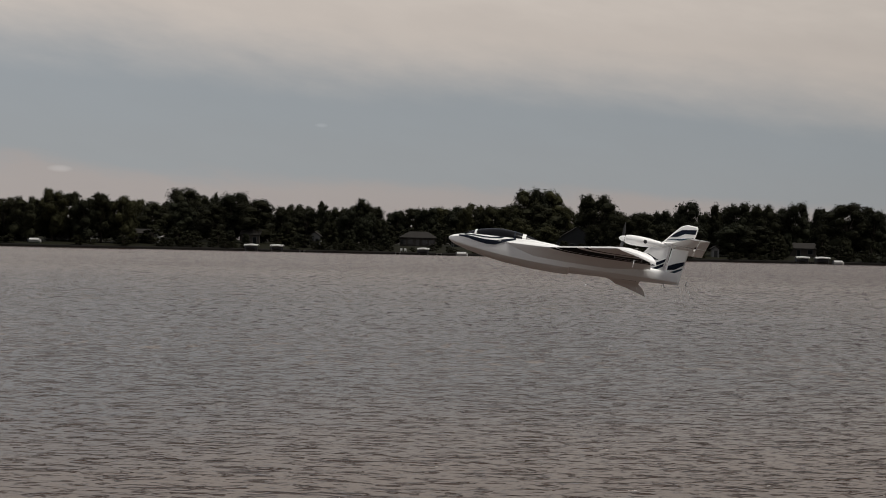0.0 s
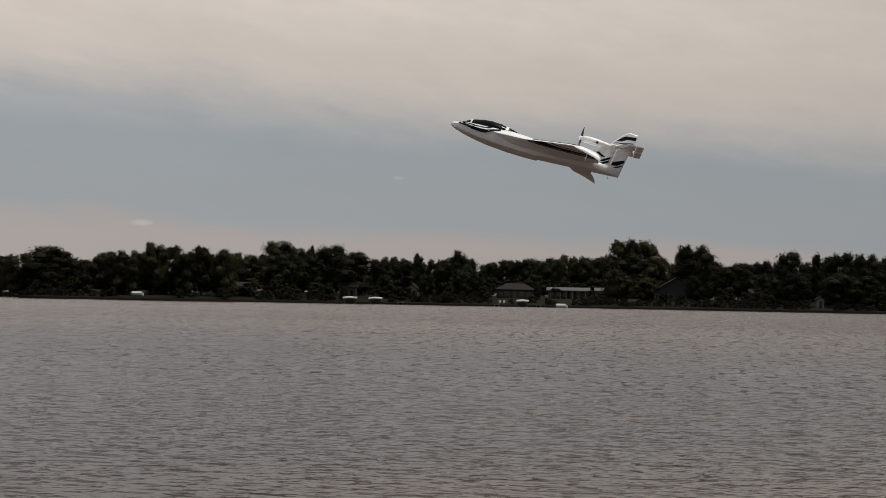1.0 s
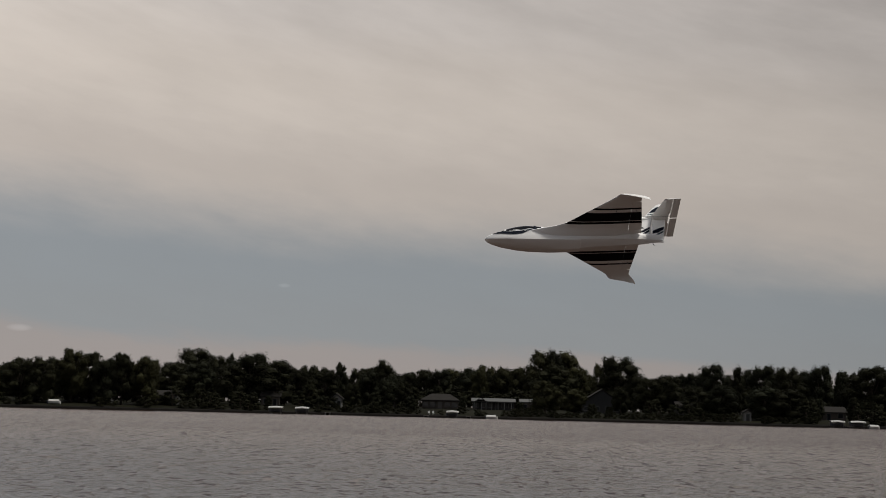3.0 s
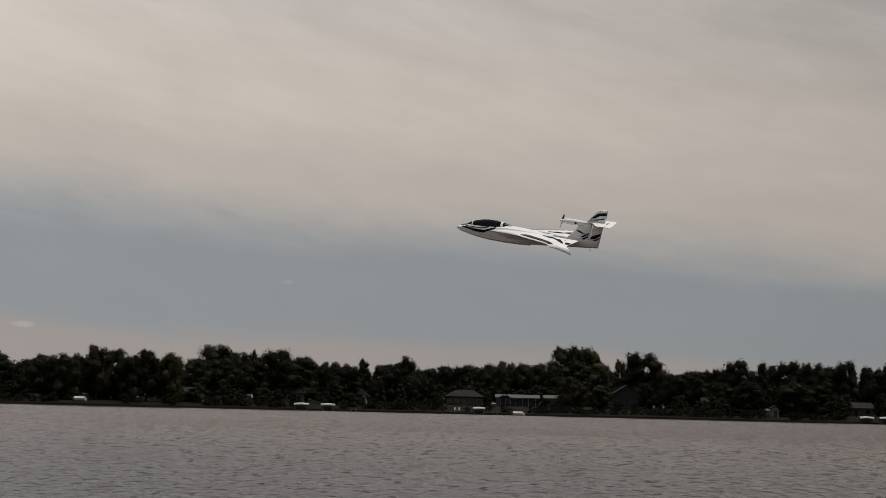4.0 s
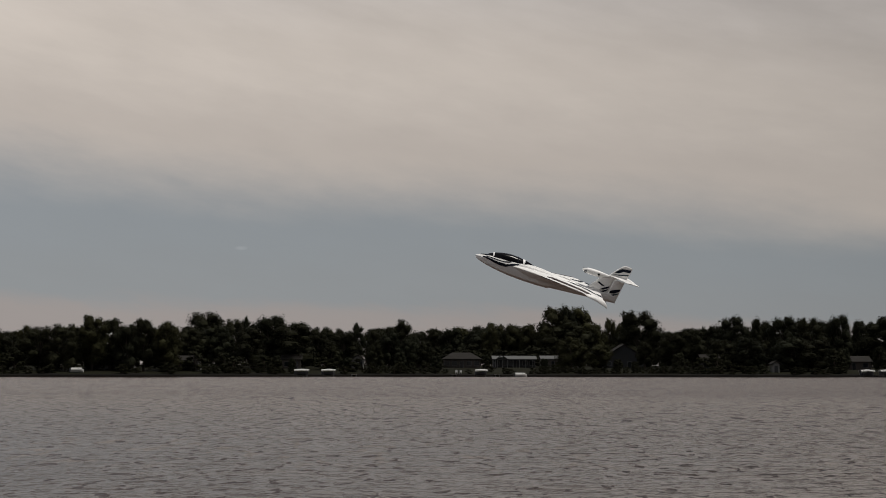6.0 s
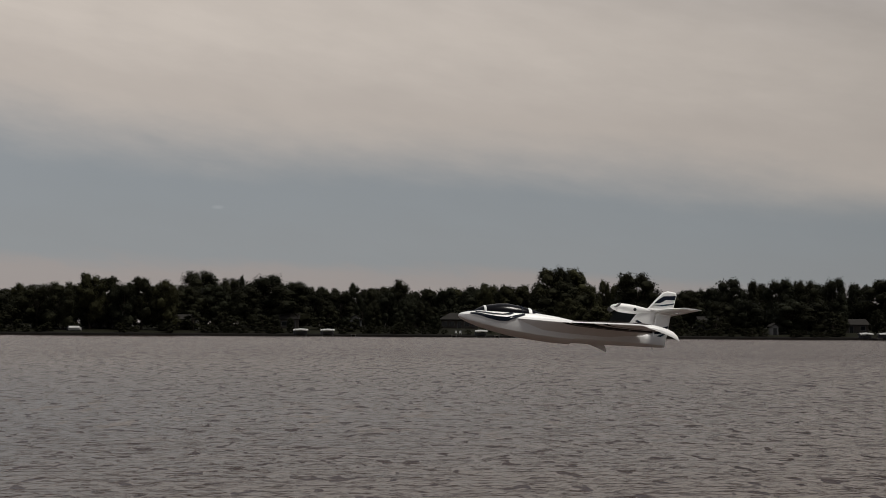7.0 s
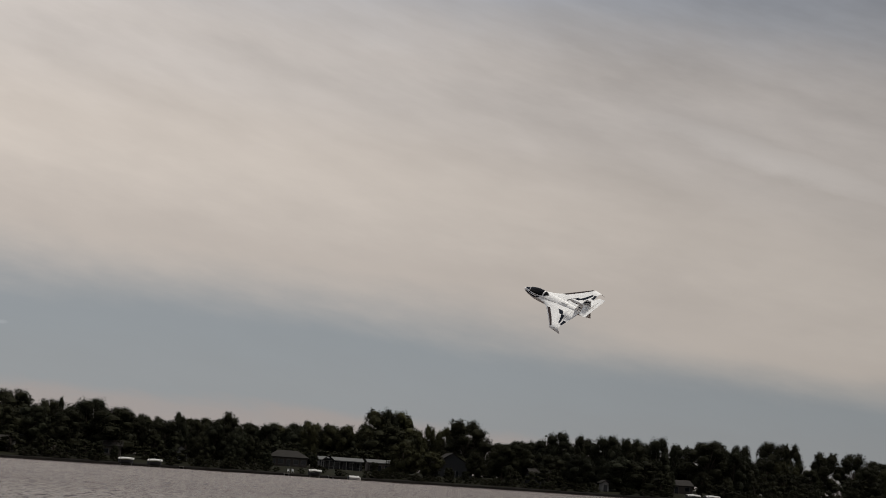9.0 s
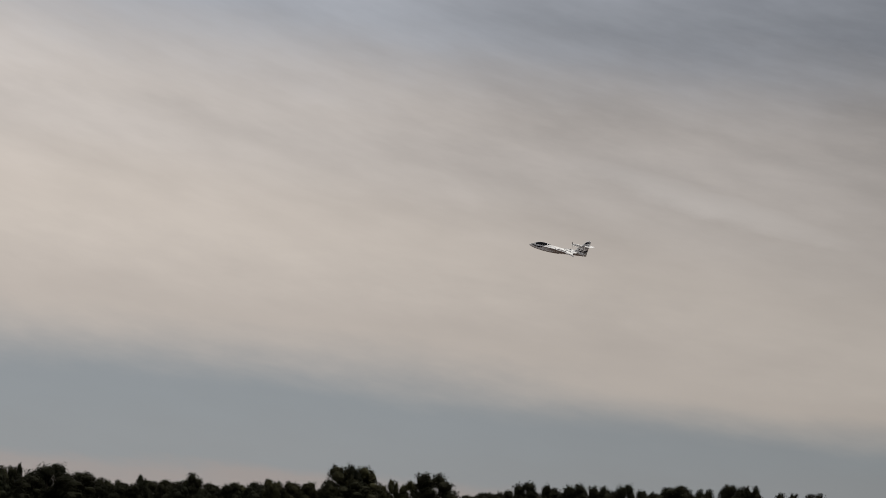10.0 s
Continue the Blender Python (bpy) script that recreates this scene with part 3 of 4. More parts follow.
        plant(7, x, shoreline(x) + rng.uniform(2, 4.5), rng.uniform(2.0, 3.3), rng.uniform(1.2, 2.0), rng.uniform(0, 6.28))


build_trees()


# ---- lakeside houses ----
def make_house(name, label, x, y, w, d, eave, ridge, roof, siding, style="gable", windows=4, chimney=False, storeys=1, turn=0.0):
    """A house with walls, roof, windows and a door; its front faces the water."""
    z = ground_z(x, y - d / 2) - 0.1
    h = thing(name, pose(x, y, z, 0, 0, turn), label, "house", "lakeside houses")
    bm = bmesh.new()
    box(bm, -w / 2, w / 2, -d / 2, d / 2, -0.5, eave)
    if style == "front_gable":
        vs = [bm.verts.new(v) for v in ((-w / 2, -d / 2, eave), (w / 2, -d / 2, eave), (0, -d / 2, ridge - 0.1), (-w / 2, d / 2, eave), (w / 2, d / 2, eave), (0, d / 2, ridge - 0.1))]
        bm.faces.new((vs[0], vs[1], vs[2]))
        bm.faces.new((vs[3], vs[5], vs[4]))
    part("wall", bm, siding, h)
    o = 0.5
    bm = bmesh.new()
    if style == "hip":
        e = [(-w / 2 - o, -d / 2 - o), (w / 2 + o, -d / 2 - o), (w / 2 + o, d / 2 + o), (-w / 2 - o, d / 2 + o)]
        r = max(0.5, w / 2 - d * 0.28)
        lo = [bm.verts.new((a, b, eave - 0.05)) for a, b in e]
        mid = [bm.verts.new((a, b, eave + 0.2)) for a, b in e]
        t0, t1 = bm.verts.new((-r, 0, ridge)), bm.verts.new((r, 0, ridge))
        bm.faces.new(lo)
        for i in range(4):
            bm.faces.new((lo[i], lo[(i + 1) % 4], mid[(i + 1) % 4], mid[i]))
        bm.faces.new((mid[0], mid[1], t1, t0))
        bm.faces.new((mid[1], mid[2], t1))
        bm.faces.new((mid[2], mid[3], t0, t1))
        bm.faces.new((mid[3], mid[0], t0))
    else:
        if style == "gable":
            prof = [(-d / 2 - o, eave - 0.1), (0, ridge), (d / 2 + o, eave - 0.1), (d / 2 + o, eave + 0.12), (0, ridge + 0.24), (-d / 2 - o, eave + 0.12)]
            rings = [[(s * (w / 2 + o), a, b) for a, b in prof] for s in (-1, 1)]
        else:
            prof = [(-w / 2 - o, eave - 0.1), (0, ridge), (w / 2 + o, eave - 0.1), (w / 2 + o, eave + 0.12), (0, ridge + 0.24), (-w / 2 - o, eave + 0.12)]
            rings = [[(a, s * (d / 2 + o), b) for a, b in prof] for s in (-1, 1)]
        loft(bm, rings)
        if style == "gable":
            for s in (-1, 1):
                vs = [bm.verts.new((s * (w / 2 - 0.02), a, b)) for a, b in ((-d / 2, eave), (d / 2, eave), (0, ridge))]
                bm.faces.new(vs)
    rf = part("roof", bm, roof, h)
    if chimney:
        bm = bmesh.new()
        box(bm, w * 0.2, w * 0.2 + 0.8, -0.4, 0.4, ridge - 1.0, ridge + 0.9, 0.05)
        part("chimney", bm, ROCK, rf)
    for s in range(storeys):
        for i in range(windows):
            cx = -w / 2 + w * (i + 0.5) / windows
            zb = 0.9 + s * 2.7
            door = s == 0 and i == windows // 2
            ww, hh = (1.0, 2.05) if door else (1.4, 1.2)
            z0 = 0.05 if door else zb
            bm = bmesh.new()
            for a0, a1, b0, b1 in ((-ww / 2 - .1, -ww / 2, z0 - .1, z0 + hh + .1), (ww / 2, ww / 2 + .1, z0 - .1, z0 + hh + .1),
                                   (-ww / 2, ww / 2, z0 - .1, z0), (-ww / 2, ww / 2, z0 + hh, z0 + hh + .1)):
                box(bm, cx + a0, cx + a1, -d / 2 - 0.07, -d / 2 - 0.004, b0, b1)
            wd = part("door" if door else "window", bm, TRIM_WHITE, h)
            bm = bmesh.new()
            box(bm, cx - ww / 2, cx + ww / 2, -d / 2 - 0.04, -d / 2 - 0.004, z0, z0 + hh)
            part("pane", bm, GLASS_DARK, wd)
    return h


def build_houses():
    make_house("house", "tan house with a grey hip roof", -26.8, 437, 11.4, 10, 2.7, 4.9, ROOF_GREY, SIDING_TAN, "hip", 5, False, 1)
    long_house = make_house("house", "long grey house with a pale low roof and a gabled porch", -9.9, 445, 13.2, 8, 2.7, 3.6, ROOF_LIGHT, SIDING_GREY, "gable", 6)
    bm = bmesh.new()
    prof = [(-5.9, 2.6), (-4.1, 3.9), (-2.3, 2.6), (-2.3, 2.75), (-4.1, 4.08), (-5.9, 2.75)]
    loft(bm, [[(a, s, b) for a, b in prof] for s in (-6.6, -2.0)])
    part("porch_roof", bm, ROOF_GREY, long_house)
    for px in (-6.2, -5.6, -3.9, -2.4, -0.6, 1.4, 3.4, 5.6):
        bm = bmesh.new()
        box(bm, px - 0.09, px + 0.09, -6.3, -6.12, -0.6, 2.6)
        part("porch_post", bm, SIDING_WHITE, long_house, "white porch post")
    bm = bmesh.new()
    box(bm, -6.5, 6.0, -6.5, -4.2, 2.5, 2.62)
    part("porch_canopy", bm, ROOF_LIGHT, long_house)
    make_house("house", "small house with a pale roof behind a tree", 2.4, 447, 7.0, 8, 2.8, 3.7, ROOF_LIGHT, SIDING_TAN, "gable", 3)
    make_house("house", "brown house with a steep front gable", 24.2, 442, 13.0, 10, 3.2, 7.4, ROOF_GREY, SIDING_GREY, "front_gable", 4)
    make_house("cottage", "small cottage with a grey roof among trees", -78.0, 421, 5.5, 6, 2.8, 4.4, ROOF_GREY, SIDING_TAN, "gable", 2)
    make_house("cottage", "white cottage half hidden by trees", -58.5, 424, 3.6, 5, 2.7, 4.2, ROOF_GREY, SIDING_WHITE, "front_gable", 2)
    make_house("house", "grey house half hidden by dark trees", 49.0, 425, 7.0, 7, 3.0, 4.5, ROOF_GREY, SIDING_GREY, "gable", 3)
    make_house("shed", "white shed between the trees", 63.2, 405, 2.0, 3, 2.5, 3.3, ROOF_GREY, SIDING_WHITE, "front_gable", 1)
    make_house("house", "tan house with a low grey roof above the boat lifts", 91.0, 424, 10.5, 8, 2.5, 4.1, ROOF_GREY, SIDING_TAN, "gable", 3)
    make_house("house", "low house with a pale roof above the cove", -172.0, 480, 9.0, 7, 3.0, 4.4, ROOF_LIGHT, SIDING_GREY, "gable", 3)
    make_house("house", "pale house behind trees on the point", -126.0, 393, 13.0, 7, 3.0, 4.4, ROOF_LIGHT, SIDING_WHITE, "gable", 3)
    make_house("house", "grey cottage behind the trees of the point", -106.0, 398, 8.0, 6, 2.8, 4.0, ROOF_GREY, SIDING_WHITE, "gable", 3)
    make_house("shed", "small tan garden shed beside the hip-roofed house", -39.0, 430, 4.2, 4, 2.3, 3.3, ROOF_GREY, SIDING_TAN, "gable", 1)


build_houses()


# ---- boats, lifts and docks ----
def make_boat_lift(x, y, length, label, canopy=CANVAS, turn=0.0, with_boat=True):
    lift = thing("boat_lift", pose(x, y, 0, 0, 0, turn), label, "boat lift", "boat lifts along the bank")
    length *= 0.78
    w, top = 2.7, 1.95
    for sx in (-1, 1):
        for sy in (-1, 1):
            bm = bmesh.new()
            box(bm, sx * length * 0.36 - 0.06, sx * length * 0.36 + 0.06, sy * w / 2 - 0.06, sy * w / 2 + 0.06, -1.5, top)
            part("post", bm, ALU, lift)
    bm = bmesh.new()
    prof = [(-w / 2 - .1, top - .22), (-w / 2, top), (-w / 4, top + .2), (0, top + .26), (w / 4, top + .2), (w / 2, top), (w / 2 + .1, top - .22)]
    ring = prof + [(a * 0.97, b - 0.05) for a, b in prof[::-1]]
    loft(bm, [[(s * length / 2, a, b - (0.15 if abs(s) > 0.9 else 0)) for a, b in ring] for s in (-1, -0.92, 0, 0.92, 1)])
    part("canopy", bm, canopy, lift, "white canvas canopy")
    if with_boat:
        make_boat(x, y, length * 0.86, 0.45, turn, False, HULL_DARK)


def hull_rings(length, beam, depth):
    rings = []
    for s in (0, 0.25, 0.5, 0.75, 0.9, 1.0):
        k = 1.0 if s < 0.5 else max(0.03, 1 - ((s - 0.5) / 0.5) ** 2.2)
        bw, lift_ = beam / 2 * k, depth * 0.75 * max(0, s - 0.6) ** 1.5
        x = -length / 2 + length * s
        rings.append([(x, 0, lift_), (x, bw * 0.75, depth * 0.4 + lift_), (x, bw, depth + 0.15 * s), (x, bw * 0.9, depth + 0.16 * s),
                      (x, 0, depth * 0.75 + 0.16 * s), (x, -bw * 0.9, depth + 0.16 * s), (x, -bw, depth + 0.15 * s), (x, -bw * 0.75, depth * 0.4 + lift_)])
    return rings


def make_boat(x, y, length, z, turn=0.0, cover=False, paint=HULL_WHITE):
    boat = thing("motor_boat", pose(x, y, z, 0, 0, turn), "white motor boat under a canvas cover at the bank" if cover else "dark motor boat hanging in its lift", "boat", "boats along the bank")
    bm = bmesh.new()
    loft(bm, hull_rings(length, 2.1, 0.85))
    part("hull", bm, paint, boat)
    bm = bmesh.new()
    box(bm, 0.3, 0.38, -0.8, 0.8, 0.8, 1.25)
    part("windscreen", bm, GLASS_DARK, boat)
    bm = bmesh.new()
    box(bm, -length / 2 - 0.35, -length / 2 + 0.05, -0.25, 0.25, 0.15, 1.15, 0.08)
    part("outboard_motor", bm, HULL_DARK, boat)
    if cover:
        bm = bmesh.new()
        loft(bm, [[(a * length * 0.48, b, c) for b, c in ((-1.0, 0.95), (-0.5, 1.3), (0, 1.42), (0.5, 1.3), (1.0, 0.95))] +
                  [(a * length * 0.48, b, c - 0.08) for b, c in ((1.0, 0.95), (0.5, 1.3), (0, 1.42), (-0.5, 1.3), (-1.0, 0.95))] for a in (-1, 0, 0.7)])
        part("cover", bm, CANVAS, boat, "white canvas cover")


def make_dock(x, y, length):
    """A plank dock out from the bank."""
    dock = thing("dock", pose(x, y, 0), "weathered plank dock on posts at the bank", "dock", "docks")
    for sx in (-0.6, 0.6):
        for k in range(3):
            bm = bmesh.new()
            box(bm, sx - 0.05, sx + 0.05, -length * (k + 0.5) / 3 - 0.05, -length * (k + 0.5) / 3 + 0.05, -1.5, 0.75)
            part("post", bm, ALU, dock)
    n = int(length / 0.3)
    bm = bmesh.new()
    box(bm, -0.7, 0.7, -0.13, 0.13, 0.55, 0.62)
    me = mesh_of(bm, "plank", PLANK)
    for k in range(n):
        ob = new("plank", me)
        ob.parent = dock
        ob.location = (0, -0.15 - 0.3 * k, 0)


def build_boats():
    for x, ln, label in ((-72.4, 5.2, "boat lift with a white canopy at the bank"), (-65.0, 5.0, "boat lift with a white canopy at the bank"),
                            (-22.5, 4.4, "boat lift with a white canopy before the tan house"), (86.6, 5.0, "boat lift with a pale canopy by the dock"),
                            (92.0, 5.4, "boat lift with a pale canopy by the dock"), (-190.5, 5.5, "boat lift with a pale canopy in the cove"),
                            (-176.0, 5.5, "boat lift with a white canopy in the cove")):
        make_boat_lift(x, shoreline(x) - 2.2, ln, label)
    for x, ln in ((-11.3, 3.3), (96.6, 3.0)):
        make_boat(x, shoreline(x) - 2.0, ln, -0.25, 0, True)
    make_boat(-130.5, shoreline(-130.5) + 6.0, 3.4, 1.0, 20, True)
    for x, ln in ((-58.0, 6), (-18.0, 6), (-30.0, 5), (89.4, 7), (-183.0, 6)):
        make_dock(x, shoreline(x) + 1.0, ln)
    # white garden chairs on the bank before the tan house
    for x in (-29.3, -28.1):
        make_chair(x, shoreline(x) + 2.2)


def make_chair(x, y):
    c = thing("garden_chair", pose(x, y, ground_z(x, y), 0, 0, 0), "white garden chair on the bank", "chair", "garden chairs")
    bm = bmesh.new()
    box(bm, -0.3, 0.3, -0.3, 0.3, 0.36, 0.41, 0.01)
    part("seat", bm, HULL_WHITE, c)
    bm = bmesh.new()
    box(bm, -0.3, 0.3, 0.26, 0.32, 0.38, 1.0, 0.01)
    part("backrest", bm, HULL_WHITE, c)
    for sx in (-0.27, 0.27):
        for sy in (-0.27, 0.27):
            bm = bmesh.new()
            box(bm, sx - 0.025, sx + 0.025, sy - 0.025, sy + 0.025, 0, 0.37)
            part("leg", bm, HULL_WHITE, c)


build_boats()

# ---- the model seaplane: nose towards -x, its right wing towards +y, in metres from a point 0.5 m behind the nose ----
NOSE = -0.5
FIN_Z = 0.112


def interp(v, xs, ys):
    return float(np.interp(v, xs, ys))


WY = [0.03, 0.055, 0.095, 0.119, 0.300, 0.332, 0.346, 0.355, 0.361]
W_LE = [0.17, 0.210, 0.352, 0.402, 0.601, 0.634, 0.640, 0.647, 0.657]
W_TE = [0.778, 0.777, 0.775, 0.773, 0.753, 0.752, 0.767, 0.781, 0.787]
W_Z = [0.006, 0.008, 0.008, 0.008, 0.007, 0.006, 0.005, 0.004, 0.001]
W_DROOP = [0.0, 0.0, 0.0, 0.0, 0.0, -0.002, -0.010, -0.023, -0.036]
W_TH = [0.026, 0.026, 0.026, 0.024, 0.018, 0.015, 0.014, 0.012, 0.008]
CH = [0.0, 0.02, 0.08, 0.22, 0.45, 0.72, 1.0]
UP = [0.0, 0.30, 0.62, 0.95, 1.0, 0.62, 0.06]
LO = [0.0, -0.25, -0.42, -0.55, -0.5, -0.3, -0.04]
HINGE, AIL0, AIL1 = 0.712, 0.055, 0.292


def wing_point(y, c, upper, lift=0.0):
    """A point of the right wing's skin at the span y and the chord fraction c."""
    le, te, z, th, droop = (interp(y, WY, a) for a in (W_LE, W_TE, W_Z, W_TH, W_DROOP))
    t = interp(c, CH, UP if upper else LO) * th * 0.6
    if not upper:
        # the root fairs into the hull's side underneath
        t -= interp(y, (0.03, 0.058, 0.09, 0.118), (0.034, 0.028, 0.009, 0.0)) * interp(c, (0.0, 0.2, 0.7, 1.0), (0.0, 1.0, 0.8, 0.0))
    return (NOSE + le + (te - le) * c, y, z + droop * (0.15 + 0.95 * c ** 1.5) + t + (lift if upper else -lift))


def wing_ring(y, c0, c1, side):
    cs = [c0 + (c1 - c0) * k for k in (0, 0.02, 0.08, 0.22, 0.45, 0.72, 1.0)] if c0 == 0 else [c0 + (c1 - c0) * k for k in (0, 0.3, 0.65, 1.0)]
    up = [wing_point(y, c, True) for c in cs]
    lo = [wing_point(y, c, False) for c in cs]
    ring = up + lo[::-1][(0 if c1 < 1 else 0):]
    return [(x, side * yy, z) for x, yy, z in ring], len(cs)


def hinge_c(y):
    le, te = interp(y, WY, W_LE), interp(y, WY, W_TE)
    return (HINGE - le) / (te - le)


BANDS = ((0.115, 0.132), (0.136, 0.205), (0.228, 0.241))


def build_wing(plane, side):
    ys = sorted(set(WY + [0.043, 0.066, 0.075, 0.084, 0.105] + [b for band in BANDS for b in band] + [0.17, 0.19, 0.225, 0.27, AIL0, AIL0 + 0.002, AIL1, AIL1 - 0.002]))
    rings, n = [], 0
    for y in ys:
        c1 = hinge_c(y) - 0.006 if AIL0 < y < AIL1 else 1.0
        r, n = wing_ring(y, 0.0, c1, side)
        rings.append(r)

    def slot(i, j):
        m = (ys[i] + ys[i + 1]) / 2
        return 1 if j >= n - 1 and any(a <= m <= b for a, b in BANDS) else 0
    bm = bmesh.new()
    loft(bm, rings, mat_of=slot)
    wing = part("wing", bm, [FOAM_WHITE, BLACK_VINYL], plane, "white foam wing with broad black bands underneath", True)
    bm = bmesh.new()
    ys2 = [y for y in ys if AIL0 + 0.002 <= y <= AIL1 - 0.002]
    rings = []
    for y in ys2:
        r, n2 = wing_ring(y, hinge_c(y), 1.0, side)
        rings.append(r)

    def slot2(i, j):
        m = (ys2[i] + ys2[i + 1]) / 2
        return 1 if (j >= n2 - 1) and any(a <= m <= b for a, b in BANDS) else 0
    loft(bm, rings, mat_of=slot2)
    part("aileron", bm, [FOAM_WHITE, BLACK_VINYL], wing, "", True)

    # aileron servo arm, its pushrod and the horn underneath
    ys3 = 0.222
    a, b = wing_point(ys3, hinge_c(ys3) - 0.30, False), wing_point(ys3, hinge_c(ys3) + 0.10, False)
    bm = bmesh.new()
    limb(bm, (a[0], side * ys3, a[2] + 0.002), (a[0], side * ys3, a[2] - 0.010), 0.0022, 0.0016)
    limb(bm, (a[0], side * ys3, a[2] - 0.009), (b[0], side * ys3, b[2] - 0.011), 0.0009, 0.0009)
    limb(bm, (b[0], side * ys3, b[2] + 0.002), (b[0], side * ys3, b[2] - 0.012), 0.0026, 0.0016)
    part("pushrod", bm, STEEL, wing, "steel aileron pushrod with white horn")

    def decal(rows, mat, nm, upper=True):
        """A thin vinyl patch on the skin; rows of (y, c0, c1)."""
        bm2 = bmesh.new()
        lo_, hi = [], []
        for y, a, b in rows:
            cs = [a + (b - a) * k / 3 for k in range(4)]
            hi.append([bm2.verts.new((p[0], side * p[1], p[2])) for p in (wing_point(y, c, upper, 0.0022) for c in cs)])
            lo_.append([bm2.verts.new((p[0], side * p[1], p[2])) for p in (wing_point(y, c, upper, 0.0002) for c in cs)])
        for i in range(len(rows) - 1):
            for j in range(3):
                bm2.faces.new((hi[i][j], hi[i][j + 1], hi[i + 1][j + 1], hi[i + 1][j]))
            for j in (0, 3):
                bm2.faces.new((hi[i][j], hi[i + 1][j], lo_[i + 1][j], lo_[i][j]))
        for i in (0, len(rows) - 1):
            for j in range(3):
                bm2.faces.new((hi[i][j], hi[i][j + 1], lo_[i][j + 1], lo_[i][j]))
        part(nm, bm2, mat, wing, "dark vinyl stripe")
    span = np.linspace(0.128, 0.342, 10)
    decal([(float(y), 0.050 + 0.15 * (y - 0.135), 0.16 + 0.62 * (y - 0.135)) for y in span], MAROON, "stripe")
    decal([(float(y), 0.155, 0.175) for y in np.linspace(0.14, 0.20, 4)], NAVY, "stripe")
    decal([(float(y), 0.50 + 1.1 * (y - 0.12), 0.64 + 1.0 * (y - 0.12)) for y in np.linspace(0.10, 0.15, 4)], NAVY, "stripe")
    decal([(float(y), 0.62 + 0.9 * (y - 0.16), 0.74 + 0.6 * (y - 0.16)) for y in np.linspace(0.15, 0.27, 6)], NAVY, "stripe")
    decal([(float(y), 0.86, 0.985) for y in np.linspace(0.215, 0.28, 4)], NAVY, "stripe")


FS = [0.000, 0.012, 0.03, 0.08, 0.15, 0.22, 0.32, 0.40, 0.474, 0.476, 0.60, 0.72, 0.80, 0.885]
F_KEEL = [-0.005, -0.015, -0.023, -0.037, -0.050, -0.059, -0.065, -0.066, -0.064, -0.058, -0.050, -0.042, -0.037, -0.031]
F_CHINE = [-0.001, -0.004, -0.007, -0.012, -0.016, -0.019, -0.021, -0.021, -0.020, -0.019, -0.014, -0.010, -0.008, -0.006]
F_W = [0.005, 0.017, 0.026, 0.041, 0.053, 0.059, 0.061, 0.058, 0.054, 0.054, 0.044, 0.033, 0.022, 0.008]
F_TOP = [0.004, 0.011, 0.017, 0.029, 0.036, 0.040, 0.044, 0.041, 0.034, 0.034, 0.024, 0.018, 0.016, 0.015]


def body_ring(s, hull=True):
    """Half a section from keel to spine; with hull, the planing bottom ends in a hard chine below the widest point."""
    k, c, w, t = (interp(s, FS, a) for a in (F_KEEL, F_CHINE, F_W, F_TOP))
    upper = [(w, c), (w * 1.0, c + (t - c) * 0.48), (w * 0.76, c + (t - c) * 0.82), (w * 0.40, c + (t - c) * 0.965), (0, t)]
    if not hull:
        return [(0, k), (w * 0.37, k + (c - k) * 0.30), (w * 0.69, k + (c - k) * 0.60), (w * 0.91, k + (c - k) * 0.86)] + upper
    low = k + (c - k) * 0.40
    return [(0, k), (w * 0.46, k + (low - k) * 0.46), (w * 0.93, low - 0.0006), (w * 0.955, low + 0.0008), (w * 0.985, low + (c - low) * 0.55)] + upper


def body_point(s, f, side, lift):
    """A point on the fuselage skin at the station s; f runs 0 (keel) to 1 (spine)."""
    half = body_ring(s, False)
    x = f * (len(half) - 1)
    i = min(int(x), len(half) - 2)
    y = half[i][0] + (half[i + 1][0] - half[i][0]) * (x - i)
    z = half[i][1] + (half[i + 1][1] - half[i][1]) * (x - i)
    d = Vector((0, y, z - 0.0)).normalized() if y > 1e-5 else Vector((0, 0, 1))
    return (NOSE + s, side * (y + d.y * lift), z + d.z * lift)


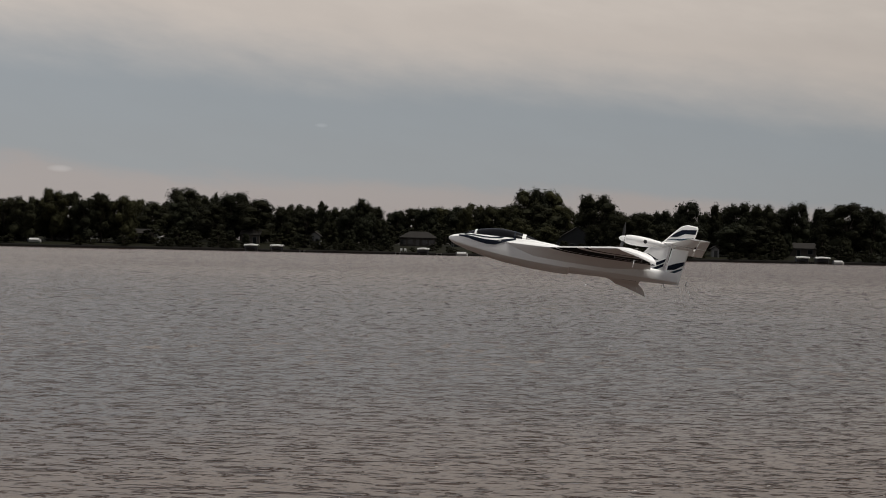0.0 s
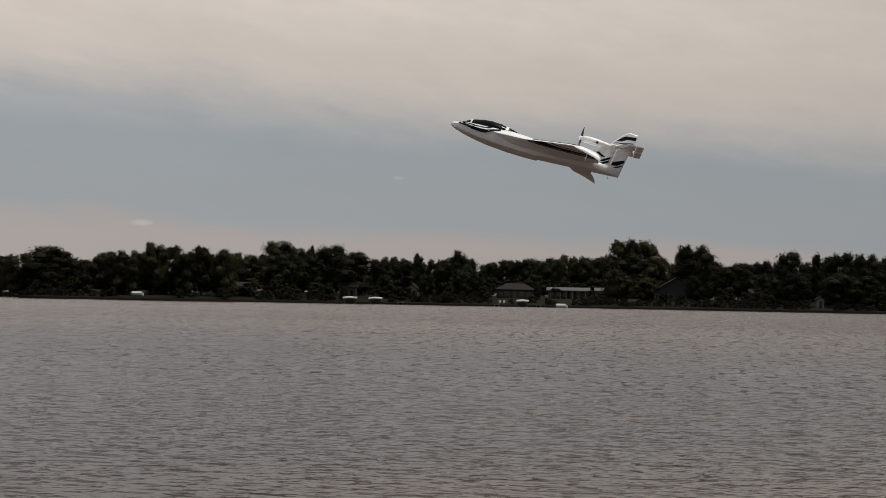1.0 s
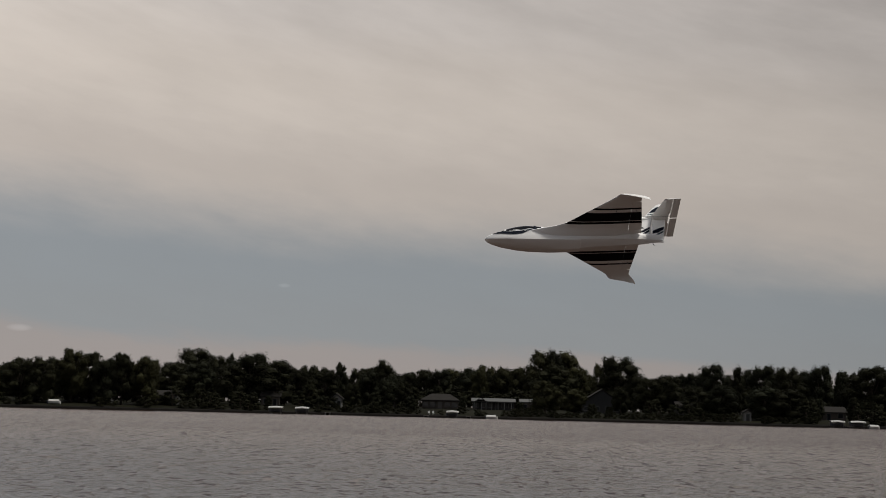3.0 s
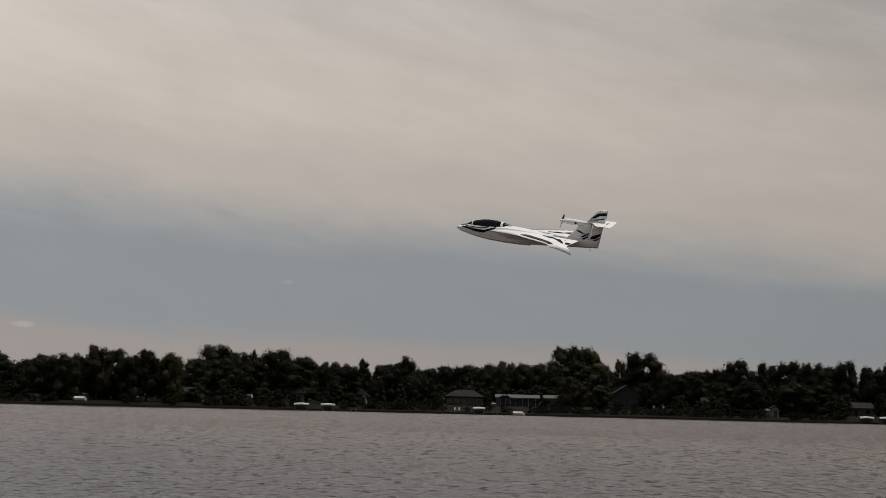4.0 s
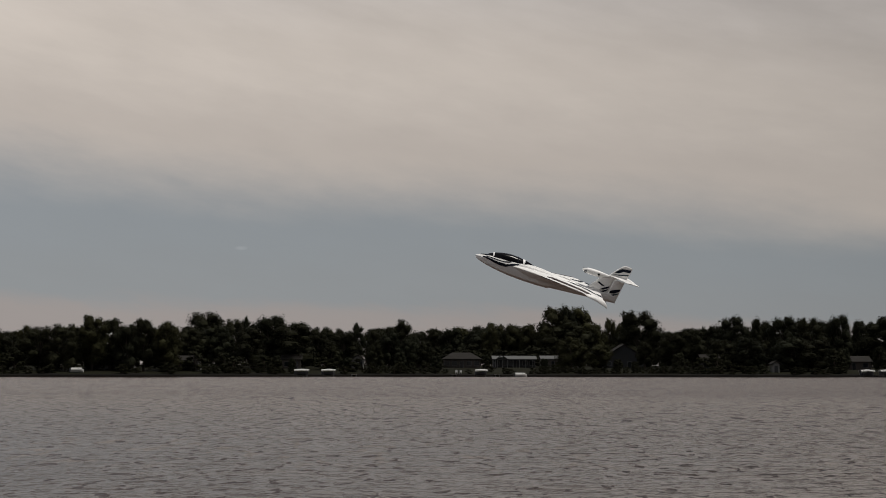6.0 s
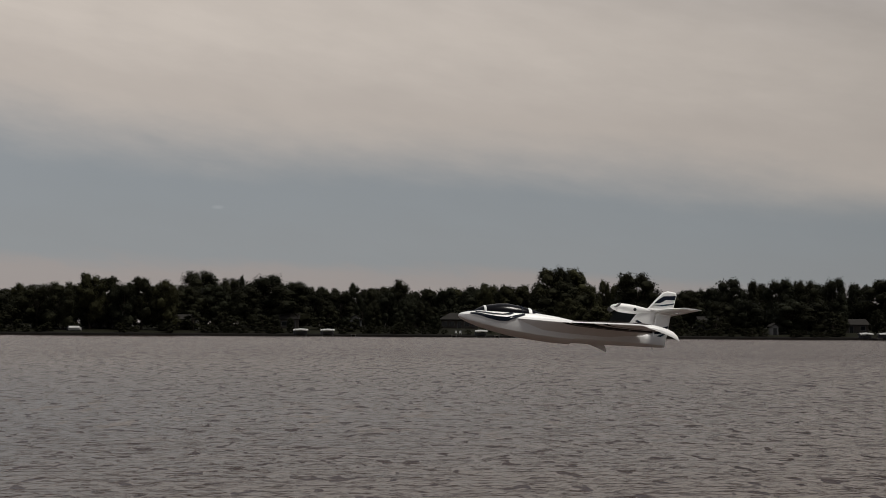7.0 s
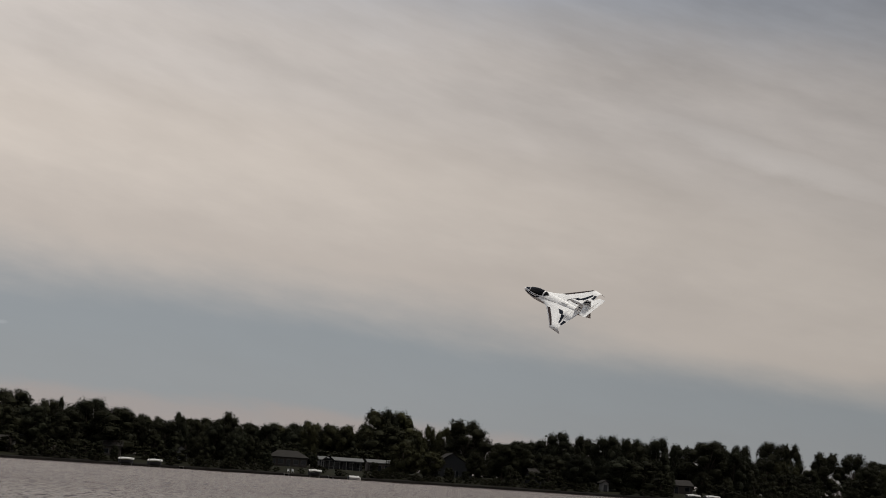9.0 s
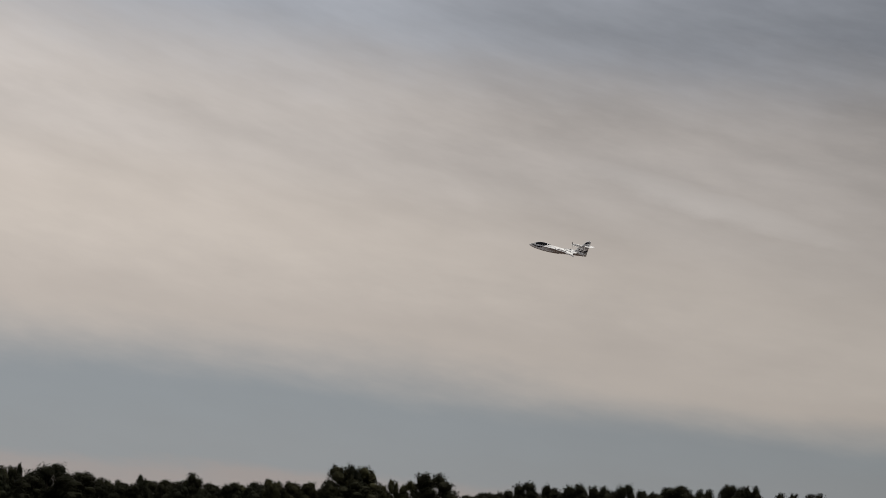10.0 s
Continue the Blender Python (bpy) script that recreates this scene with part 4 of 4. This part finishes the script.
def build_fuselage(plane):
    stations = [0.0, 0.006, 0.012, 0.02, 0.03, 0.05, 0.08, 0.115, 0.15, 0.185, 0.22, 0.27, 0.32, 0.36, 0.40, 0.44, 0.474, 0.476, 0.54, 0.60, 0.66, 0.72, 0.80, 0.885]
    rings = []
    for s in stations:
        h = body_ring(s)
        ring = [(NOSE + s, y, z) for y, z in h] + [(NOSE + s, -y, z) for y, z in h[-2:0:-1]]
        rings.append(ring)
    bm = bmesh.new()
    loft(bm, rings)
    body = part("fuselage", bm, FOAM_WHITE, plane, "white foam flying-boat hull with a step", True)

    def body_stripe(rows, mat):
        for side in (-1, 1):
            bm2 = bmesh.new()
            hi = [[bm2.verts.new(body_point(s, f0 + (f1 - f0) * k / 2, side, 0.0024)) for k in range(3)] for s, f0, f1 in rows]
            lo_ = [[bm2.verts.new(body_point(s, f0 + (f1 - f0) * k / 2, side, 0.0002)) for k in range(3)] for s, f0, f1 in rows]
            for i in range(len(rows) - 1):
                for j in range(2):
                    bm2.faces.new((hi[i][j], hi[i][j + 1], hi[i + 1][j + 1], hi[i + 1][j]))
                for j in (0, 2):
                    bm2.faces.new((hi[i][j], hi[i + 1][j], lo_[i + 1][j], lo_[i][j]))
            part("stripe", bm2, mat, body, "navy vinyl stripe")
    body_stripe([(0.040, 0.655, 0.722), (0.075, 0.598, 0.680), (0.11, 0.555, 0.634), (0.15, 0.530, 0.612), (0.185, 0.545, 0.622), (0.22, 0.620, 0.690), (0.26, 0.720, 0.760)], NAVY)
    body_stripe([(0.060, 0.725, 0.768), (0.095, 0.700, 0.728), (0.13, 0.670, 0.698), (0.165, 0.675, 0.697), (0.20, 0.705, 0.739), (0.235, 0.795, 0.820)], NAVY)
    body_stripe([(0.026, 0.88, 0.985), (0.045, 0.86, 0.985), (0.062, 0.84, 0.985), (0.080, 0.83, 0.985)], NAVY)
    # canopy: a long smoked bubble set into the deck
    bm = bmesh.new()
    rings = []
    for s, w, hgt in ((0.060, 0.004, 0.001), (0.08, 0.024, 0.010), (0.115, 0.035, 0.021), (0.16, 0.042, 0.028), (0.20, 0.045, 0.030), (0.25, 0.043, 0.025), (0.30, 0.036, 0.015), (0.335, 0.022, 0.006), (0.352, 0.004, 0.001)):
        t = interp(s, FS, F_TOP)
        k = [(math.cos(a), math.sin(a)) for a in np.linspace(0, math.pi, 9)]
        rings.append([(NOSE + s, w * c, t - 0.017 + (hgt + 0.017) * sn) for c, sn in k] + [(NOSE + s, 0, t - 0.026)])
    loft(bm, rings)
    can = part("canopy", bm, TINT, plane, "smoked dark canopy", True)
    for s, wide, mat in ((0.252, 0.003, NAVY), (0.288, 0.007, FOAM_WHITE)):
        t, w = interp(s, FS, F_TOP), interp(s, (0.25, 0.30), (0.043, 0.036))
        hgt = interp(s, (0.25, 0.30), (0.025, 0.015))
        k = [(math.cos(a), math.sin(a)) for a in np.linspace(0, math.pi, 9)]
        rr = [[(NOSE + s + dx, (w + lift) * c, t - 0.017 + (hgt + 0.017 + lift) * sn) for c, sn in k] + [(NOSE + s + dx, 0, t - 0.026)] for dx, lift in ((-wide, 0.0022), (wide, 0.0012))]
        bm = bmesh.new()
        loft(bm, rr)
        part("canopy_frame", bm, mat, can, "white rear canopy frame" if mat is FOAM_WHITE else "")
    bm = bmesh.new()
    k = [(math.cos(a), math.sin(a)) for a in np.linspace(0, math.pi, 9)]
    t = interp(0.105, FS, F_TOP)
    loft(bm, [[(NOSE + s, (w + 0.0022) * c, t - 0.017 + (hgt + 0.019) * sn) for c, sn in k] + [(NOSE + s, 0, t - 0.026)] for s, w, hgt in ((0.097, 0.0296, 0.0150), (0.105, 0.0325, 0.0180))])
    part("windscreen_arch", bm, FOAM_WHITE, can, "white windscreen arch")
    # air intake humps and hatch lip on the deck
    bm = bmesh.new()
    box(bm, NOSE + 0.52, NOSE + 0.60, -0.012, 0.012, 0.027, 0.034, 0.003)
    part("hatch", bm, FOAM_WHITE, plane)
    # tow hook and water rudder wire under the tail
    bm = bmesh.new()
    limb(bm, (NOSE + 0.835, 0, -0.028), (NOSE + 0.84, 0.0, -0.046), 0.0016, 0.0016)
    limb(bm, (NOSE + 0.84, 0, -0.046), (NOSE + 0.848, 0.0, -0.049), 0.0014, 0.0014)
    part("hook", bm, STEEL, plane, "bent steel wire hook")


def build_tail(plane):
    X = NOSE
    bm = bmesh.new()
    plate(bm, [(X + .695, .016), (X + .730, .055), (X + .762, .100), (X + .80, .118), (X + .845, .118), (X + .838, .060), (X + .826, -.030), (X + .80, -.034), (X + .72, -.02)], 0.015)
    fin = part("fin", bm, FOAM_WHITE, plane, "white foam tail fin")
    bm = bmesh.new()
    plate(bm, [(X + .828, -.031), (X + .840, .060), (X + .847, .106), (X + .912, .106), (X + .905, .060), (X + .892, -.031)], 0.011)
    rudder = part("rudder", bm, FOAM_WHITE, plane)
    bm = bmesh.new()
    plate(bm, [(X + .80, .116), (X + .84, .165), (X + .868, .196), (X + .890, .206), (X + .928, .204), (X + .932, .195), (X + .917, .116)], 0.012)
    top = part("fin_top", bm, FOAM_WHITE, plane)

    def fin_stripe(outline, mat, parent, thick):
        for s in (-1, 1):
            bm2 = bmesh.new()
            a, b = s * (thick / 2 - 0.002), s * (thick / 2 + 0.0018)
            loft(bm2, [[(X + p, a, q) for p, q in outline], [(X + p, b, q) for p, q in outline]])
            part("stripe", bm2, mat, parent, "dark navy vinyl stripe")
    fin_stripe([(.750, .064), (.784, .050), (.802, .052), (.760, .070)], NAVY, fin, .015)
    fin_stripe([(.772, .024), (.800, .030), (.827, .048), (.829, .060), (.798, .042)], NAVY, fin, .015)
    fin_stripe([(.766, .006), (.794, .010), (.824, .030), (.825, .041), (.792, .021)], NAVY, fin, .015)
    fin_stripe([(.840, .020), (.868, .025), (.898, .046), (.900, .061), (.868, .049), (.842, .036)], NAVY, rudder, .011)
    fin_stripe([(.838, .006), (.868, .011), (.895, .028), (.896, .035), (.864, .019)], TEAL, rudder, .011)
    fin_stripe([(.832, .148), (.858, .152), (.884, .168), (.924, .172), (.926, .190), (.872, .182), (.850, .166)], NAVY, top, .012)
    fin_stripe([(.822, .136), (.870, .146), (.919, .158), (.918, .152), (.868, .139)], TEAL, top, .012)
    # motor nacelle on the fin
    bm = bmesh.new()
    rings = []
    for s, r in ((.664, .011), (.668, .0165), (.685, .0200), (.715, .0205), (.75, .0190), (.79, .0140), (.83, .0085), (.86, .004)):
        rings.append([(X + s, r * math.cos(a), FIN_Z + r * math.sin(a) * 0.95) for a in np.linspace(0, 2 * math.pi, 16, endpoint=False)])
    loft(bm, rings)
    nac = part("nacelle", bm, FOAM_WHITE, plane, "white motor nacelle on the fin", True)
    bm = bmesh.new()
    for s in (-1, 1):
        loft(bm, [[(X + .742 + .007 * math.cos(a), s * d, FIN_Z - .002 + .007 * math.sin(a)) for a in np.linspace(0, 2 * math.pi, 10, endpoint=False)] for d in (.0165, .0203)])
    part("vent", bm, PROP_BLACK, nac, "dark cooling vent")
    # stabiliser halves with elevator
    for side in (-1, 1):
        bm = bmesh.new()
        st = [(0.0, .79, .927), (.022, .842, .927), (.038, .849, .928), (.042, .851, .934), (.06, .858, .934), (.152, .892, .934), (.158, .900, .932)]
        rings = []
        for y, a, b in st:
            th = .012 if y < .15 else .006
            zc = .121
            rings.append([(X + a, side * y, zc), (X + a + (b - a) * .15, side * y, zc + th * .4), (X + a + (b - a) * .5, side * y, zc + th * .5), (X + b, side * y, zc + th * .3),
                          (X + b, side * y, zc - th * .3), (X + a + (b - a) * .5, side * y, zc - th * .5), (X + a + (b - a) * .15, side * y, zc - th * .4)])
        loft(bm, rings)
        stab = part("stabiliser", bm, FOAM_WHITE, plane, "", True)
        bm = bmesh.new()
        rings = []
        for y in (0.003, .06, .12, .160):
            rings.append([(X + .936, side * y, .1235), (X + .972, side * y, .1215), (X + .972, side * y, .1205), (X + .936, side * y, .1185)])
        loft(bm, rings)
        part("elevator", bm, FOAM_WHITE, stab)
    bm = bmesh.new()
    limb(bm, (X + .80, -.020, .118), (X + .935, -.020, .114), 0.001, 0.001)
    limb(bm, (X + .935, -.020, .114), (X + .938, -.020, .122), 0.0015, 0.0015)
    part("control_rod", bm, STEEL, plane, "thin steel pushrod")


def build_prop(plane):
    """The propeller turns about its own x axis before the nacelle."""
    prop = new("propeller")
    prop.parent = plane
    prop.matrix_basis = pose(NOSE + 0.657, 0, FIN_Z)
    bm = bmesh.new()
    rings = [[(x, r * math.cos(a), r * math.sin(a)) for a in np.linspace(0, 2 * math.pi, 14, endpoint=False)] for x, r in ((-.016, .001), (-.012, .006), (-.004, .0105), (.006, .0125))]
    loft(bm, rings)
    part("spinner", bm, FOAM_WHITE, prop, "white spinner", True)
    for s in (-1, 1):
        bm = bmesh.new()
        rings = []
        for r, ch, tw in ((.008, .010, 50), (.020, .018, 40), (.036, .021, 28), (.052, .018, 20), (.064, .011, 15), (.068, .004, 13)):
            c, sn = math.cos(radians(tw)), math.sin(radians(tw))
            rings.append([(u * sn * ch + v * 0.003 * c, s * (u * c * ch - v * 0.003 * sn), s * r) for u, v in ((-.5, 0), (0, .6), (.5, 0), (0, -.6))])
        loft(bm, rings)
        part("blade", bm, PROP_BLACK, prop, "black propeller blade", True)
    return prop


plane = thing("seaplane", Matrix(), "white foam model seaplane with navy stripes in flight", "model aircraft")
build_fuselage(plane)
build_wing(plane, -1)
build_wing(plane, 1)
build_tail(plane)
prop = build_prop(plane)


def build_drops():
    """Lake water that drips off the hull and falls back."""
    rng = random.Random(8)
    bm = bmesh.new()
    for _ in range(18):
        c = Vector((rng.gauss(0, 0.11), rng.gauss(0, 0.035), rng.gauss(0, 0.03)))
        s = rng.uniform(0.0012, 0.0028)
        bmesh.ops.create_icosphere(bm, subdivisions=1, radius=s, matrix=Matrix.Translation(c) @ Matrix.Diagonal((1, 1, 1.5, 1)))
    ob = new("water_drops", mesh_of(bm, "water_drops", DROP, True))
    return tagged(ob, "bright water drops dripping off the hull", "water drops", kind="stuff")


drops = build_drops()


def motions():
    """Flight of the model and the turning of its propeller."""
    walk(plane, [(t, pose(*p)) for t, *p in (
        (0.0, 0.289, 5.196, 1.674, -10.7, 8.7, -4.6),
        (0.2, -1.129, 5.758, 1.812, 0.8, 11.3, -4.7),
        (0.5, -3.206, 6.614, 2.098, -1.9, 9.0, -3.8),
        (0.8, -5.253, 7.735, 2.268, -15.3, 9.5, -0.5),
        (1.0, -6.633, 8.486, 2.467, -3.4, 15.8, 0.5),
        (1.2, -7.892, 9.163, 2.762, 22.0, 19.9, 0.9),
        (1.5, -9.630, 10.038, 3.196, 29.9, 18.2, -1.0),
        (1.7, -10.763, 10.542, 3.309, 26.6, 13.1, -1.9),
        (2.0, -12.416, 11.117, 3.534, 12.3, 1.6, 2.5),
        (2.2, -13.566, 11.402, 3.401, 7.9, -2.7, 12.1),
        (2.5, -15.410, 11.774, 3.183, 5.1, -0.6, 17.8),
        (2.7, -16.697, 11.866, 2.940, -13.1, -0.7, 12.8),
        (3.0, -18.686, 12.013, 2.582, -28.5, -1.9, 0.3),
        (3.2, -20.116, 12.507, 2.334, -34.1, -1.8, -7.3),
        (4.3, -26.995, 16.810, 2.859, 24.7, 8.2, -11.5),
        (4.5, -28.127, 17.535, 2.838, 24.3, 3.2, -0.9),
        (5.0, -31.241, 18.736, 2.304, 9.0, 2.1, 2.5),
        (5.5, -34.573, 19.594, 2.085, 1.0, 17.1, 4.3),
        (5.7, -35.841, 19.925, 2.254, 14.2, 19.9, 2.7),
        (6.8, -42.760, 19.998, 1.956, -0.2, 3.3, 17.3),
        (7.0, -44.178, 19.770, 1.711, -4.4, 6.3, 13.8),
        (7.2, -45.624, 19.650, 1.586, -27.8, 2.0, 8.0),
        (7.3, -46.403, 19.569, 1.477, -47.3, -1.2, 4.0),
        (7.5, -47.939, 19.790, 1.270, -64.4, -2.6, -4.1),
        (7.7, -49.605, 20.404, 0.896, -47.0, 1.1, -23.4),
        (8.0, -51.782, 22.632, 0.671, -25.7, 19.0, -48.4),
        (8.2, -52.736, 24.563, 0.951, -36.4, 26.0, -58.7),
        (8.3, -53.143, 25.598, 1.215, -37.4, 26.7, -58.1),
        (8.5, -53.697, 27.547, 1.702, -20.4, 30.2, -57.8),
        (8.7, -53.858, 29.758, 2.444, 9.6, 32.1, -57.4),
        (8.8, -54.086, 30.650, 2.739, 21.0, 30.5, -54.7),
        (9.0, -54.196, 33.003, 3.558, 41.3, 21.1, -50.0),
        (9.5, -55.610, 37.785, 4.965, 48.4, 12.8, -31.1),
        (10.0, -58.299, 41.561, 5.945, 14.8, 12.0, -28.3),
    )])
    fall = [(0.05 * i, 0.58 - 7.0 * 0.05 * i + 2.4 * max(0.0, 0.05 * i - 0.2) ** 2, 5.2 + 2.8 * 0.05 * i, 1.58 + 0.7 * 0.05 * i - 4.9 * max(0.0, 0.05 * i - 0.2) ** 2) for i in range(23)]
    walk(drops, [(t, pose(x, y, max(z, -0.4))) for t, x, y, z in fall] + [(10.0, pose(-6.5, 8.3, -0.4))])
    walk(prop, [(i / FPS, pose(NOSE + 0.657, 0, FIN_Z, (65.6 * i) % 360 - 12)) for i in range(301)])


motions()
